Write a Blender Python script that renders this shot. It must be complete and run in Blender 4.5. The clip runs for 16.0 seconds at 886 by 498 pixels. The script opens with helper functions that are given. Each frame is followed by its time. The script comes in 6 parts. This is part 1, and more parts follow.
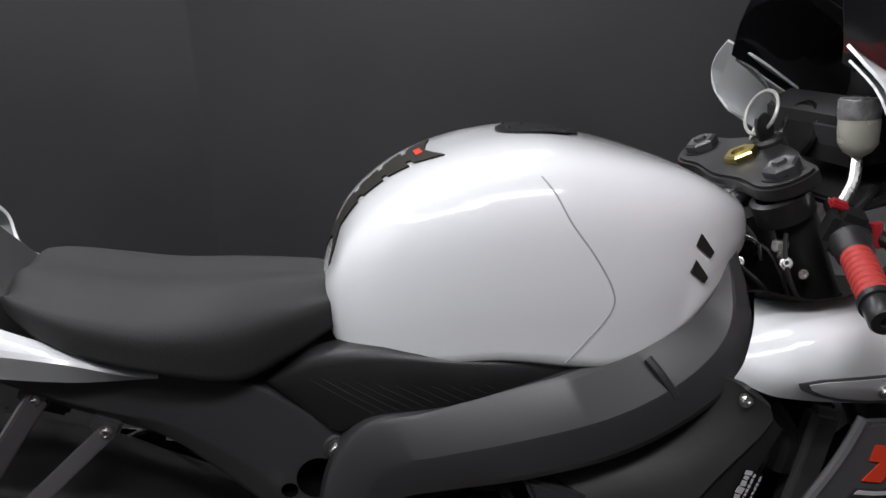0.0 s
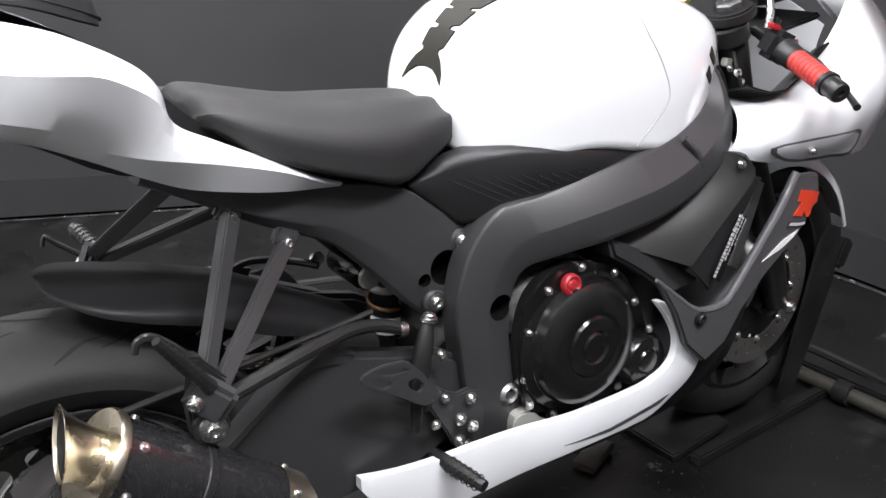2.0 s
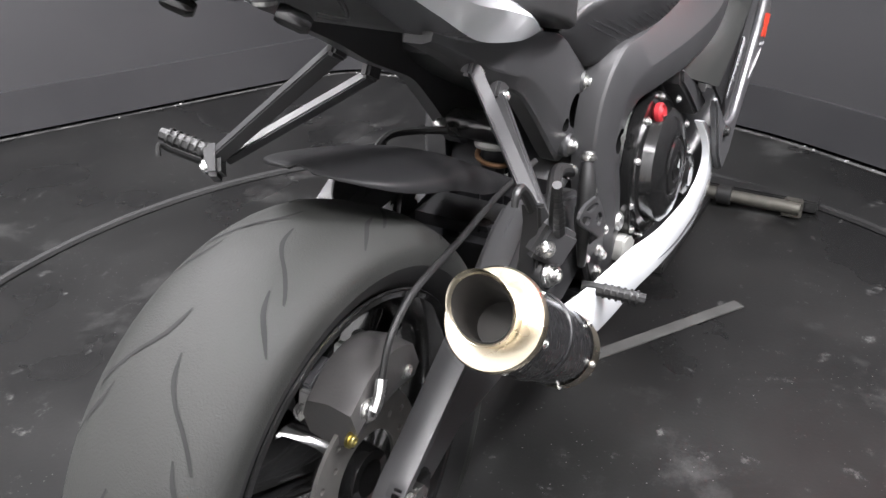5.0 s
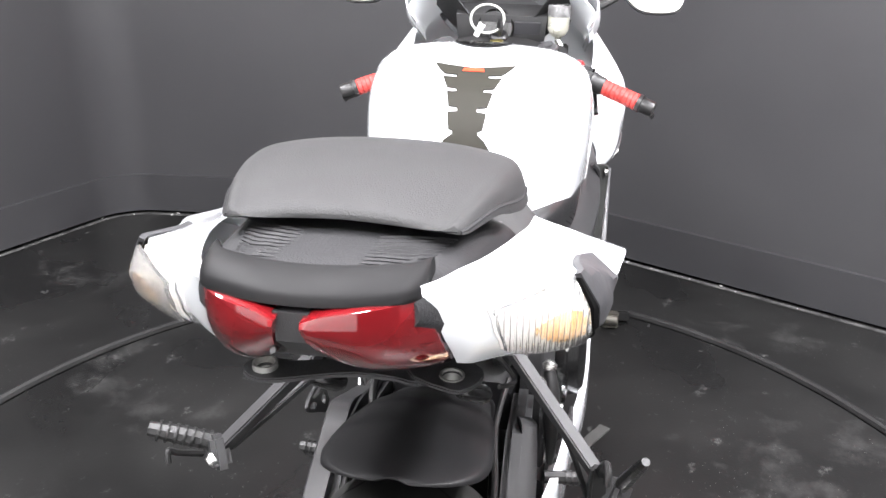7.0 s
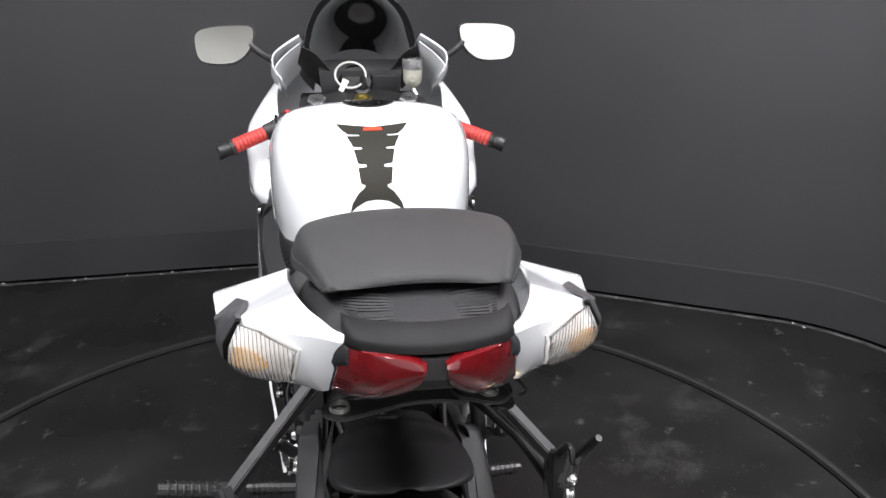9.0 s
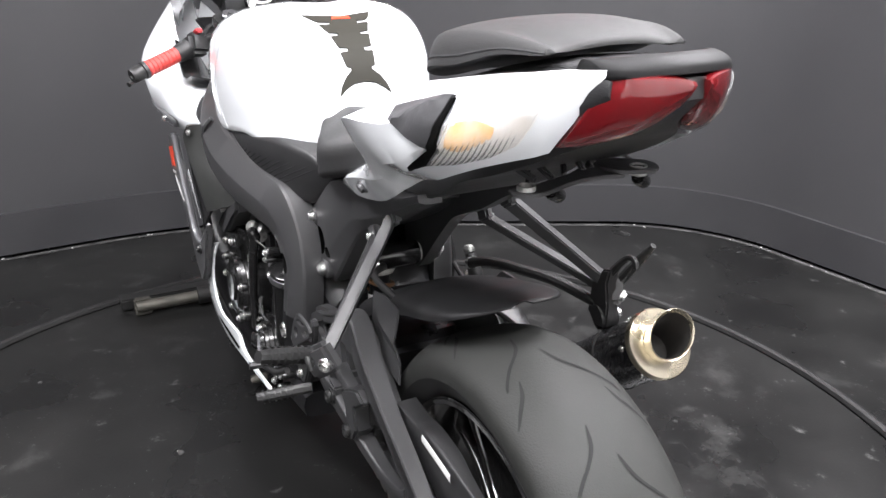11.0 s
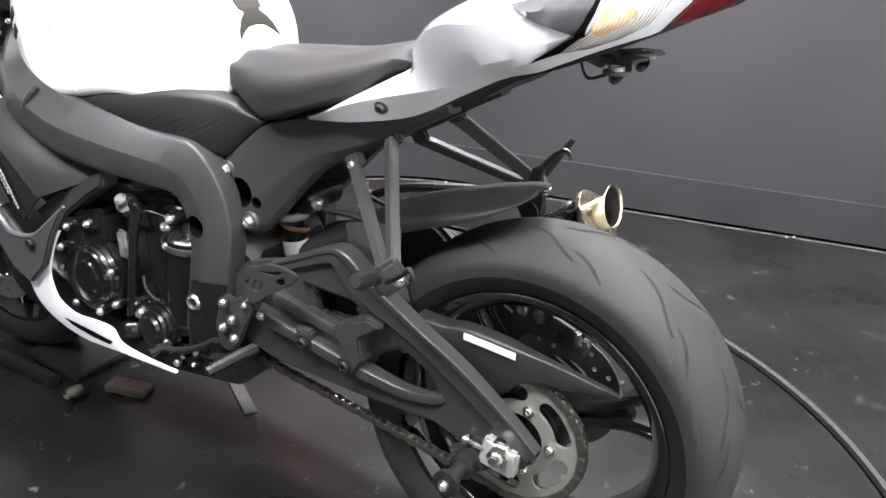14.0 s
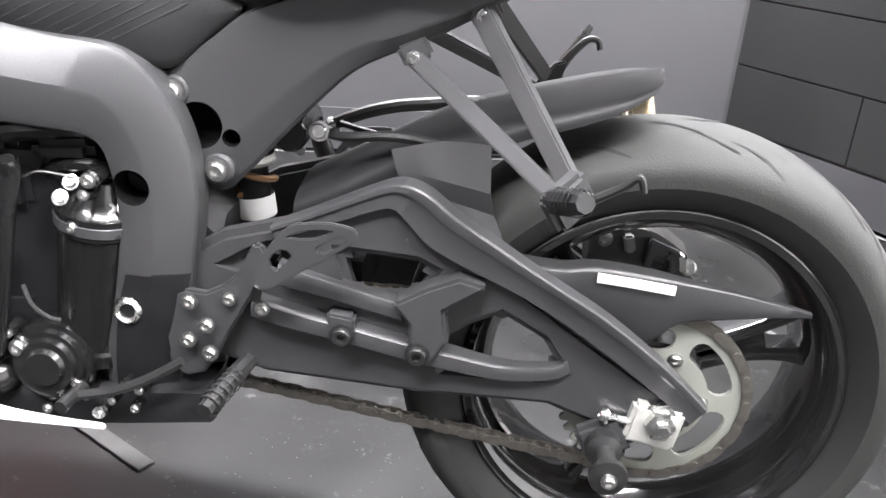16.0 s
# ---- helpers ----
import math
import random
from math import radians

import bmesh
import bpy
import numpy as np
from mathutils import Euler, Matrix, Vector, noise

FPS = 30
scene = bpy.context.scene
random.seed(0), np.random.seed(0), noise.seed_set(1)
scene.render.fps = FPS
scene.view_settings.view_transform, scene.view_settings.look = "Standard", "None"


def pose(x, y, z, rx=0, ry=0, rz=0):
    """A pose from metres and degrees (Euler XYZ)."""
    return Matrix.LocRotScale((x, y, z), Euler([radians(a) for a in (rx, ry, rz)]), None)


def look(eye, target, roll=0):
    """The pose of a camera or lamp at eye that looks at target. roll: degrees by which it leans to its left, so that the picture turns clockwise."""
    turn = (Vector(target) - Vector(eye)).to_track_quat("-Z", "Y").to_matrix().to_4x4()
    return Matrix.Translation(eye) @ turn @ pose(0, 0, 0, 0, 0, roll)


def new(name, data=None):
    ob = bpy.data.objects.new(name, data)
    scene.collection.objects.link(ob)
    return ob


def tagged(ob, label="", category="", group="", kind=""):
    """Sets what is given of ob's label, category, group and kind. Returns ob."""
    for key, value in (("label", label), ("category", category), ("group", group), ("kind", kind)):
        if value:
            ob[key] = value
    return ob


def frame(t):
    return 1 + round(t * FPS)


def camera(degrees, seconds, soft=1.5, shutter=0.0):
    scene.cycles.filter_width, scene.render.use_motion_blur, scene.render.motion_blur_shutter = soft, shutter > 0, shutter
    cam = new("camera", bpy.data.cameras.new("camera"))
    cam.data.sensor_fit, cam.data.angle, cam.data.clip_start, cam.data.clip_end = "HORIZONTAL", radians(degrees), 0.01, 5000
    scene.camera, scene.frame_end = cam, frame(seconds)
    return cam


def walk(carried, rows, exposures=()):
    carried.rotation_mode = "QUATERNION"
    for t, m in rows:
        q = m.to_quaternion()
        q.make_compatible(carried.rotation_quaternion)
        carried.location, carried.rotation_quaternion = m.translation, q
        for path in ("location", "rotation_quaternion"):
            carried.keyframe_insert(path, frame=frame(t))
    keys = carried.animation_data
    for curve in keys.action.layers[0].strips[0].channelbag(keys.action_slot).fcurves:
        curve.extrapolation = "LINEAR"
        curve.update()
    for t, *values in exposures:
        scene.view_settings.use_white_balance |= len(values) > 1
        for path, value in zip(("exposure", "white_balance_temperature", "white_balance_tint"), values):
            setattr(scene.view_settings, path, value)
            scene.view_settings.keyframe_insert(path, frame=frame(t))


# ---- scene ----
cam = camera(55.67, 16.0)
PATH = [
    (0, (0.564, -1.030, 1.142), (0.822, 0.878, 0.604), -4.21),
    (0.5, (0.432, -1.061, 1.097), (0.927, 0.785, 0.509), -3.93),
    (1, (0.238, -1.097, 1.084), (0.965, 0.639, 0.406), -2.24),
    (1.5, (0.035, -1.068, 1.080), (0.977, 0.551, 0.378), -2.29),
    (2, (-0.111, -1.024, 1.086), (0.938, 0.508, 0.344), -1.37),
    (2.5, (-0.221, -0.991, 1.087), (0.909, 0.453, 0.288), -2.10),
    (3, (-0.308, -0.931, 1.089), (0.921, 0.407, 0.252), -2.11),
    (3.5, (-0.395, -0.864, 1.057), (0.918, 0.340, 0.149), -1.67),
    (4, (-0.496, -0.756, 1.037), (0.867, 0.344, 0.071), -0.87),
    (4.2, (-0.533, -0.716, 1.036), (0.856, 0.341, 0.059), -0.80),
    (6.3, (-0.676, -0.270, 1.152), (1.055, 0.218, 0.276), -0.12),
    (6.5, (-0.668, -0.235, 1.181), (1.091, 0.174, 0.320), 0.59),
    (7, (-0.681, -0.150, 1.289), (1.116, 0.108, 0.450), 1.06),
    (7.5, (-0.660, -0.070, 1.395), (1.162, 0.008, 0.575), 0.11),
    (8, (-0.703, -0.018, 1.482), (1.198, 0.002, 0.863), -0.70),
    (8.5, (-0.779, 0.024, 1.449), (1.089, -0.088, 0.744), -0.29),
    (9, (-0.843, 0.074, 1.392), (0.977, -0.175, 0.602), 0.56),
    (9.5, (-0.859, 0.168, 1.330), (0.928, -0.246, 0.532), 0.03),
    (10, (-0.870, 0.289, 1.273), (0.842, -0.304, 0.426), 1.13),
    (10.2, (-0.869, 0.343, 1.254), (0.838, -0.297, 0.433), 0.88),
    (12.3, (-0.737, 0.803, 1.154), (0.693, -0.351, 0.365), 1.59),
    (12.5, (-0.720, 0.843, 1.150), (0.667, -0.374, 0.380), 1.63),
    (13, (-0.661, 0.935, 1.132), (0.595, -0.417, 0.362), 1.75),
    (13.5, (-0.581, 1.037, 1.121), (0.541, -0.423, 0.340), 1.35),
    (14, (-0.470, 1.118, 1.101), (0.450, -0.479, 0.324), 2.48),
    (14.5, (-0.317, 1.170, 1.081), (0.308, -0.561, 0.297), 2.18),
    (15, (-0.132, 1.219, 1.067), (0.240, -0.595, 0.309), 1.64),
    (15.5, (0.043, 1.110, 0.975), (0.215, -0.726, 0.202), 3.28),
    (16, (0.194, 0.994, 0.869), (0.286, -0.846, 0.090), 4.32),
]
EXPOSURES = [(0.0, -1.15), (0.5, -0.8), (1.0, -0.35), (1.8, 0.1), (3.5, 0.75), (4.2, 1.0), (6.5, 1.45), (7.0, 1.2), (8.0, 0.5), (9.0, -0.02), (10.2, 0.55), (12.5, 1.1), (15.0, 1.45), (15.5, 1.75), (16.0, 2.1)]
walk(cam, [(t, look(eye, target, roll)) for t, eye, target, roll in PATH], EXPOSURES)

from mathutils.bvhtree import BVHTree

# ---------------------------------------------------------------- light
CX, CY = 0.522, 0.043          # middle of the turntable
world = bpy.data.worlds.new("room_dark")
world.use_nodes = True
world.node_tree.nodes["Background"].inputs[0].default_value = (0.8, 0.85, 1.0, 1)
world.node_tree.nodes["Background"].inputs[1].default_value = 0.02
scene.world = world
CEIL = 2.5


def ceiling_lamp(x, y, sx, sy, watts, rz=0):
    """Light of one ceiling panel."""
    data = bpy.data.lights.new("ceiling_panel", "AREA")
    data.shape, data.size, data.size_y, data.energy = "RECTANGLE", sx, sy, watts
    data.color = (0.965, 0.948, 1.0)
    ob = new("ceiling_panel_lamp", data)
    ob.matrix_world = pose(x, y, CEIL - 0.075, 0, 0, rz)
    return ob


LAMPS = [(CX - 1.55, CY - 0.55, 0.3, 1.2, 20, 8), (CX - 1.55, CY + 0.65, 0.3, 1.2, 20, -8), (CX - 0.95, CY - 1.55, 0.3, 1.2, 24, 62), (CX - 0.70, CY + 0.98, 0.3, 1.2, 22, -62),
         (CX + 0.10, CY - 1.45, 0.3, 1.1, 60, 80), (CX + 0.35, CY + 1.45, 0.3, 1.1, 30, 100), (CX - 0.25, CY, 0.3, 1.2, 24, 90)]
for row in LAMPS:
    ceiling_lamp(*row)


# ---------------------------------------------------------------- materials
def mat(name, colour, rough=0.5, metal=0.0, second=None, scale=6.0, amount=0.5, fine=0.0, fine_scale=300.0, coat=0.0,
        rough_var=0.08, spec=0.5, trans=0.0, ior=1.45, stretch=(1, 1, 1)):
    """A surface with colour and gloss varied at a coarse and a fine scale, and fine relief."""
    m = bpy.data.materials.new(name)
    m.use_nodes = True
    nodes, links = m.node_tree.nodes, m.node_tree.links
    b = nodes["Principled BSDF"]
    b.inputs["Metallic"].default_value = metal
    b.inputs["IOR"].default_value = ior
    b.inputs["Specular IOR Level"].default_value = spec
    b.inputs["Transmission Weight"].default_value = trans
    b.inputs["Coat Weight"].default_value = coat
    b.inputs["Coat Roughness"].default_value = 0.035
    coord, mapping = nodes.new("ShaderNodeTexCoord"), nodes.new("ShaderNodeMapping")
    mapping.inputs["Scale"].default_value = stretch
    links.new(coord.outputs["Object"], mapping.inputs["Vector"])
    big, small = nodes.new("ShaderNodeTexNoise"), nodes.new("ShaderNodeTexNoise")
    big.inputs["Scale"].default_value, big.inputs["Detail"].default_value = scale, 5
    small.inputs["Scale"].default_value, small.inputs["Detail"].default_value = fine_scale, 2
    for n in (big, small):
        links.new(mapping.outputs[0], n.inputs["Vector"])
    c2 = second or tuple(min(1.0, v * 1.25 + 0.004) for v in colour)
    mix = nodes.new("ShaderNodeMix")
    mix.data_type = "RGBA"
    mix.inputs["A"].default_value, mix.inputs["B"].default_value = (*colour, 1), (*c2, 1)
    ramp = nodes.new("ShaderNodeMapRange")
    ramp.inputs["From Min"].default_value, ramp.inputs["From Max"].default_value = 0.35, 0.7
    ramp.inputs["To Max"].default_value = amount
    links.new(big.outputs["Fac"], ramp.inputs["Value"])
    links.new(ramp.outputs[0], mix.inputs["Factor"])
    links.new(mix.outputs["Result"], b.inputs["Base Color"])
    rr = nodes.new("ShaderNodeMapRange")
    rr.inputs["From Min"].default_value, rr.inputs["From Max"].default_value = 0.3, 0.7
    rr.inputs["To Min"].default_value, rr.inputs["To Max"].default_value = max(0.02, rough - rough_var), min(1, rough + rough_var)
    links.new(big.outputs["Fac"], rr.inputs["Value"])
    links.new(rr.outputs[0], b.inputs["Roughness"])
    if fine:
        bump = nodes.new("ShaderNodeBump")
        bump.inputs["Strength"].default_value, bump.inputs["Distance"].default_value = fine, 0.001
        links.new(small.outputs["Fac"], bump.inputs["Height"])
        links.new(bump.outputs[0], b.inputs["Normal"])
    return m


SEAMGREY = mat("seam_grey", (0.36, 0.37, 0.38), 0.4)
WHITE = mat("white_paint", (0.775, 0.80, 0.815), 0.19, coat=1.0, second=(0.74, 0.765, 0.78), scale=3, rough_var=0.04, fine=0.03, fine_scale=900)
SEAT = mat("seat_vinyl", (0.022, 0.022, 0.0222), 0.62, spec=0.36, second=(0.024, 0.024, 0.0245), fine=0.5, fine_scale=700)
PLASTIC = mat("black_plastic", (0.014, 0.014, 0.0145), 0.40, fine=0.3, fine_scale=800, second=(0.024, 0.024, 0.0245))
TEXTURED = mat("ribbed_black_plastic", (0.017, 0.017, 0.018), 0.6, spec=0.3, fine=0.6, fine_scale=500)
FRAME = mat("satin_black_frame_paint", (0.036, 0.036, 0.037), 0.39, second=(0.045, 0.045, 0.046), scale=4, fine=0.12, fine_scale=600)
BLACK = mat("gloss_black_engine", (0.007, 0.007, 0.007), 0.2, second=(0.012, 0.012, 0.012), scale=12, fine=0.15, fine_scale=250, coat=0.3)
ENGINE = mat("satin_black_engine", (0.010, 0.010, 0.011), 0.34, second=(0.019, 0.019, 0.020), scale=14, fine=0.3, fine_scale=220)
GREY = mat("grey_fairing_paint", (0.10, 0.10, 0.105), 0.36, second=(0.115, 0.115, 0.12), scale=5, coat=0.2)
DUCT = mat("matt_duct_plastic", (0.024, 0.025, 0.0235), 0.5, spec=0.35, second=(0.029, 0.030, 0.0285), scale=7, fine=0.25, fine_scale=700)
SIDEGREY = mat("satin_side_grey", (0.068, 0.068, 0.070), 0.4, second=(0.070, 0.070, 0.072), scale=5, coat=0.15)
DGREY = mat("dark_grey_fairing_paint", (0.045, 0.045, 0.048), 0.4, coat=0.15)
LIPBLACK = mat("smooth_black_tail_band", (0.006, 0.006, 0.0063), 0.55, spec=0.2)
HUGGER = mat("hugger_plastic", (0.011, 0.011, 0.0115), 0.52, second=(0.016, 0.016, 0.0165), fine=0.3, fine_scale=600, spec=0.3)
RUBBER = mat("tyre_rubber", (0.0145, 0.0152, 0.0138), 0.7, second=(0.024, 0.025, 0.0228), scale=9, fine=0.35, fine_scale=420, rough_var=0.06)
SIDEWALL = mat("tyre_sidewall", (0.009, 0.009, 0.009), 0.6, fine=0.2)
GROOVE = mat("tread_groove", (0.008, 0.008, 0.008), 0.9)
RIM = mat("gloss_black_rim", (0.006, 0.006, 0.006), 0.16, coat=0.8)
STEEL = mat("bolt_steel", (0.72, 0.72, 0.70), 0.26, 1.0, second=(0.55, 0.55, 0.53), scale=40)
ALU = mat("cast_aluminium", (0.48, 0.48, 0.47), 0.42, 1.0, second=(0.35, 0.35, 0.34), scale=20, fine=0.2)
TITAN = mat("titanium", (0.62, 0.55, 0.42), 0.28, 1.0, second=(0.70, 0.66, 0.55), scale=10, fine=0.05)
SOOT = mat("sooty_steel", (0.016, 0.014, 0.012), 0.7, 0.0, second=(0.008, 0.008, 0.007), scale=25)
FORKCAP = mat("dark_anodised_cap", (0.10, 0.10, 0.105), 0.35, 0.7, second=(0.16, 0.16, 0.16), scale=60)
CARBON = mat("carbon_fibre", (0.014, 0.014, 0.015), 0.25, second=(0.024, 0.024, 0.025), scale=260, amount=0.5, coat=0.6, stretch=(1, 1, 0.15))
GOLD = mat("gold_anodised", (0.40, 0.34, 0.13), 0.34, 1.0)
RED = mat("red_anodised", (0.34, 0.02, 0.026), 0.4, 0.15)
GRIPRED = mat("red_grip_rubber", (0.40, 0.038, 0.032), 0.6, fine=0.5, fine_scale=300)
BADGERED = mat("red_decal", (0.62, 0.05, 0.02), 0.35)
BAR = mat("black_bar_paint", (0.014, 0.014, 0.014), 0.35, fine=0.1)
HOSE = mat("black_hose", (0.010, 0.010, 0.010), 0.55, fine=0.3)
COPPER = mat("spring_copper", (0.30, 0.17, 0.09), 0.4, 0.6)
LABEL = mat("white_label", (0.72, 0.72, 0.70), 0.5)
REDLENS = mat("red_lens", (0.105, 0.004, 0.006), 0.10, second=(0.14, 0.007, 0.009), scale=8, coat=1.0, spec=0.6)
AMBER = mat("amber_bulb", (0.66, 0.31, 0.04), 0.35, second=(0.74, 0.60, 0.42), scale=60, amount=1.0, stretch=(1, 1, 0.25))
CLEAR = mat("clear_lens", (0.97, 0.97, 0.96), 0.10, trans=0.95, ior=1.30, amount=0.0, rough_var=0.04, coat=0.5)
REFLECT = mat("lamp_reflector", (0.80, 0.79, 0.77), 0.35, 0.3, second=(0.60, 0.54, 0.46), scale=50)
INSERT = mat("dark_grey_insert", (0.035, 0.035, 0.037), 0.5, fine=0.2)
SCREEN = mat("dark_smoked_screen", (0.006, 0.006, 0.007), 0.06, coat=0.6, rough_var=0.02)
MIRROR = mat("mirror_glass", (0.50, 0.51, 0.48), 0.09, 1.0, rough_var=0.02)
FLUID = mat("reservoir_plastic", (0.50, 0.50, 0.42), 0.25, second=(0.60, 0.60, 0.54), scale=25, trans=0.35)
CLEARCAP = mat("reservoir_cap", (0.10, 0.10, 0.10), 0.25, second=(0.3, 0.3, 0.3), scale=60)
GUARDBLACK = mat("matt_black_cover", (0.008, 0.008, 0.0085), 0.55, spec=0.25, second=(0.012, 0.012, 0.0125), scale=20, fine=0.2)
BRACKET = mat("bracket_grey_plastic", (0.030, 0.030, 0.031), 0.45, second=(0.040, 0.040, 0.041), scale=20, fine=0.3)
DECAL = mat("black_decal", (0.020, 0.019, 0.015), 0.6, spec=0.15)
# near-black colour that paints in the shade of pockets, gaps and slots
HOLESHADE = mat("painted_recess_shade", (0.003, 0.003, 0.003), 0.95, spec=0.05)
CASTALU = mat("stained_cast_alloy", (0.40, 0.40, 0.38), 0.45, 0.5, second=(0.05, 0.05, 0.048), scale=55, fine=0.4, amount=0.9)
PALEALU = mat("pale_alloy", (0.50, 0.50, 0.47), 0.42, 0.35, second=(0.36, 0.36, 0.33), scale=24, fine=0.2)
SILVERDECAL = mat("silver_decal", (0.45, 0.45, 0.46), 0.4)
CALIPER = mat("dark_grey_caliper_paint", (0.055, 0.053, 0.052), 0.4, 0.3, second=(0.075, 0.072, 0.070), scale=30, fine=0.2)
DISC = mat("brake_disc_steel", (0.17, 0.165, 0.155), 0.38, 0.6, second=(0.11, 0.105, 0.10), scale=30)
SPROCKET = mat("sprocket_steel", (0.28, 0.29, 0.26), 0.42, 0.4, second=(0.24, 0.24, 0.20), scale=18)
CHAIN = mat("chain_steel", (0.20, 0.19, 0.17), 0.45, 0.9, second=(0.09, 0.085, 0.075), scale=60)
CHOCK = mat("chock_black_paint", (0.009, 0.009, 0.009), 0.45, second=(0.024, 0.024, 0.023), scale=18, fine=0.2)
CHOCKSTEEL = mat("chock_bare_steel", (0.11, 0.105, 0.09), 0.5, 0.6, second=(0.05, 0.05, 0.045), scale=25)
WALL = mat("charcoal_wall_paint", (0.035, 0.035, 0.037), 0.46, second=(0.043, 0.043, 0.045), scale=1.3, fine=0.25, fine_scale=260, amount=0.8)
WALLDARK = mat("dark_charcoal_boards", (0.010, 0.0105, 0.0105), 0.42, second=(0.014, 0.0145, 0.0145), scale=1.6, fine=0.25, fine_scale=260, amount=0.9)
BASE = mat("charcoal_skirting", (0.028, 0.028, 0.030), 0.5, second=(0.040, 0.040, 0.042), scale=3, fine=0.2)
# for the added wall out of view that reflects fill light
FILLWALL = mat("white_fill_wall", (0.78, 0.78, 0.77), 0.6, second=(0.72, 0.72, 0.71), scale=1.5)
CEILING = mat("white_ceiling", (0.72, 0.72, 0.71), 0.7)
SIGNWHITE = mat("white_vinyl", (0.78, 0.78, 0.78), 0.4)
SIGNRED = mat("red_vinyl", (0.62, 0.03, 0.03), 0.4)
DUST = mat("white_dust", (0.34, 0.34, 0.33), 0.9)
DUSTLINE = mat("dusty_edge", (0.020, 0.020, 0.020), 0.8, second=(0.085, 0.085, 0.082), scale=23, amount=1.0)
STRIP = mat("worn_grey_strip", (0.05, 0.05, 0.048), 0.6, second=(0.10, 0.10, 0.095), scale=14)


def add_ribs(m, scale, strength, direction):
    """Fluted relief for a lens or moulded plastic."""
    nodes, links = m.node_tree.nodes, m.node_tree.links
    coord, wave, bump = nodes.new("ShaderNodeTexCoord"), nodes.new("ShaderNodeTexWave"), nodes.new("ShaderNodeBump")
    wave.bands_direction = direction
    wave.inputs["Scale"].default_value = scale
    bump.inputs["Strength"].default_value, bump.inputs["Distance"].default_value = strength, 0.002
    links.new(coord.outputs["Object"], wave.inputs["Vector"])
    links.new(wave.outputs["Fac"], bump.inputs["Height"])
    links.new(bump.outputs[0], nodes["Principled BSDF"].inputs["Normal"])


add_ribs(CLEAR, 75, 0.45, "Y")


def floor_mat():
    """Black sealed floor with grey scuffs, dust flecks and cloudy gloss."""
    m = mat("black_floor_coating", (0.0065, 0.0065, 0.0065), 0.31, spec=0.34, second=(0.0165, 0.0165, 0.016), scale=2.2, amount=0.9, fine=0.12, fine_scale=120, rough_var=0.10)
    nodes, links = m.node_tree.nodes, m.node_tree.links
    b = nodes["Principled BSDF"]
    coord = nodes.new("ShaderNodeTexCoord")
    before = b.inputs["Base Color"].links[0].from_socket
    for scale, lo, hi, colour, seed, most in ((70, 0.05, 0.11, 0.30, 0.0, 0.5), (3.0, 0.58, 0.80, 0.075, 3.1, 0.75), (19, 0.62, 0.74, 0.14, 7.7, 0.6)):
        if scale == 70:
            tex = nodes.new("ShaderNodeTexVoronoi")
            out = tex.outputs["Distance"]
        else:
            tex = nodes.new("ShaderNodeTexNoise")
            tex.inputs["Detail"].default_value = 8
            tex.inputs["Roughness"].default_value = 0.7
            out = tex.outputs["Fac"]
        tex.inputs["Scale"].default_value = scale
        mp = nodes.new("ShaderNodeMapping")
        mp.inputs["Location"].default_value = (seed, seed * 2, seed)
        links.new(coord.outputs["Object"], mp.inputs["Vector"])
        links.new(mp.outputs[0], tex.inputs["Vector"])
        rng = nodes.new("ShaderNodeMapRange")
        rng.inputs["From Min"].default_value, rng.inputs["From Max"].default_value = lo, hi
        if scale == 70:
            rng.inputs["To Min"].default_value, rng.inputs["To Max"].default_value = most, 0
            gate = nodes.new("ShaderNodeTexNoise")
            gate.inputs["Scale"].default_value = 3.0
            links.new(coord.outputs["Object"], gate.inputs["Vector"])
            g2 = nodes.new("ShaderNodeMapRange")
            g2.inputs["From Min"].default_value, g2.inputs["From Max"].default_value = 0.48, 0.62
            links.new(gate.outputs["Fac"], g2.inputs["Value"])
            mul = nodes.new("ShaderNodeMath")
            mul.operation = "MULTIPLY"
            links.new(rng.outputs[0], mul.inputs[0])
            links.new(g2.outputs[0], mul.inputs[1])
            fac = mul.outputs[0]
        else:
            rng.inputs["To Max"].default_value = most
            fac = rng.outputs[0]
        links.new(out, rng.inputs["Value"])
        mix = nodes.new("ShaderNodeMix")
        mix.data_type = "RGBA"
        mix.inputs["B"].default_value = (colour, colour, colour * 0.97, 1)
        links.new(fac, mix.inputs["Factor"])
        links.new(before, mix.inputs["A"])
        before = mix.outputs["Result"]
    links.new(before, b.inputs["Base Color"])
    return m


FLOOR = floor_mat()


# ---------------------------------------------------------------- mesh tools
def part(name, bm, material, parent=None, label="", sharp=35):
    """Links a bmesh as one mesh object under a thing or a part."""
    bmesh.ops.recalc_face_normals(bm, faces=bm.faces)
    me = bpy.data.meshes.new(name)
    bm.to_mesh(me)
    bm.free()
    for p in me.polygons:
        p.use_smooth = True
    me.set_sharp_from_angle(angle=radians(sharp))
    me.materials.append(material)
    ob = new(name, me)
    if parent:
        ob.parent = parent
    if label:
        ob["label"] = label
    return ob


def thing(name, label, category, at=(0, 0, 0), group=""):
    ob = new(name)
    ob.empty_display_size = 0.1
    ob.location = at
    return tagged(ob, label, category, group)


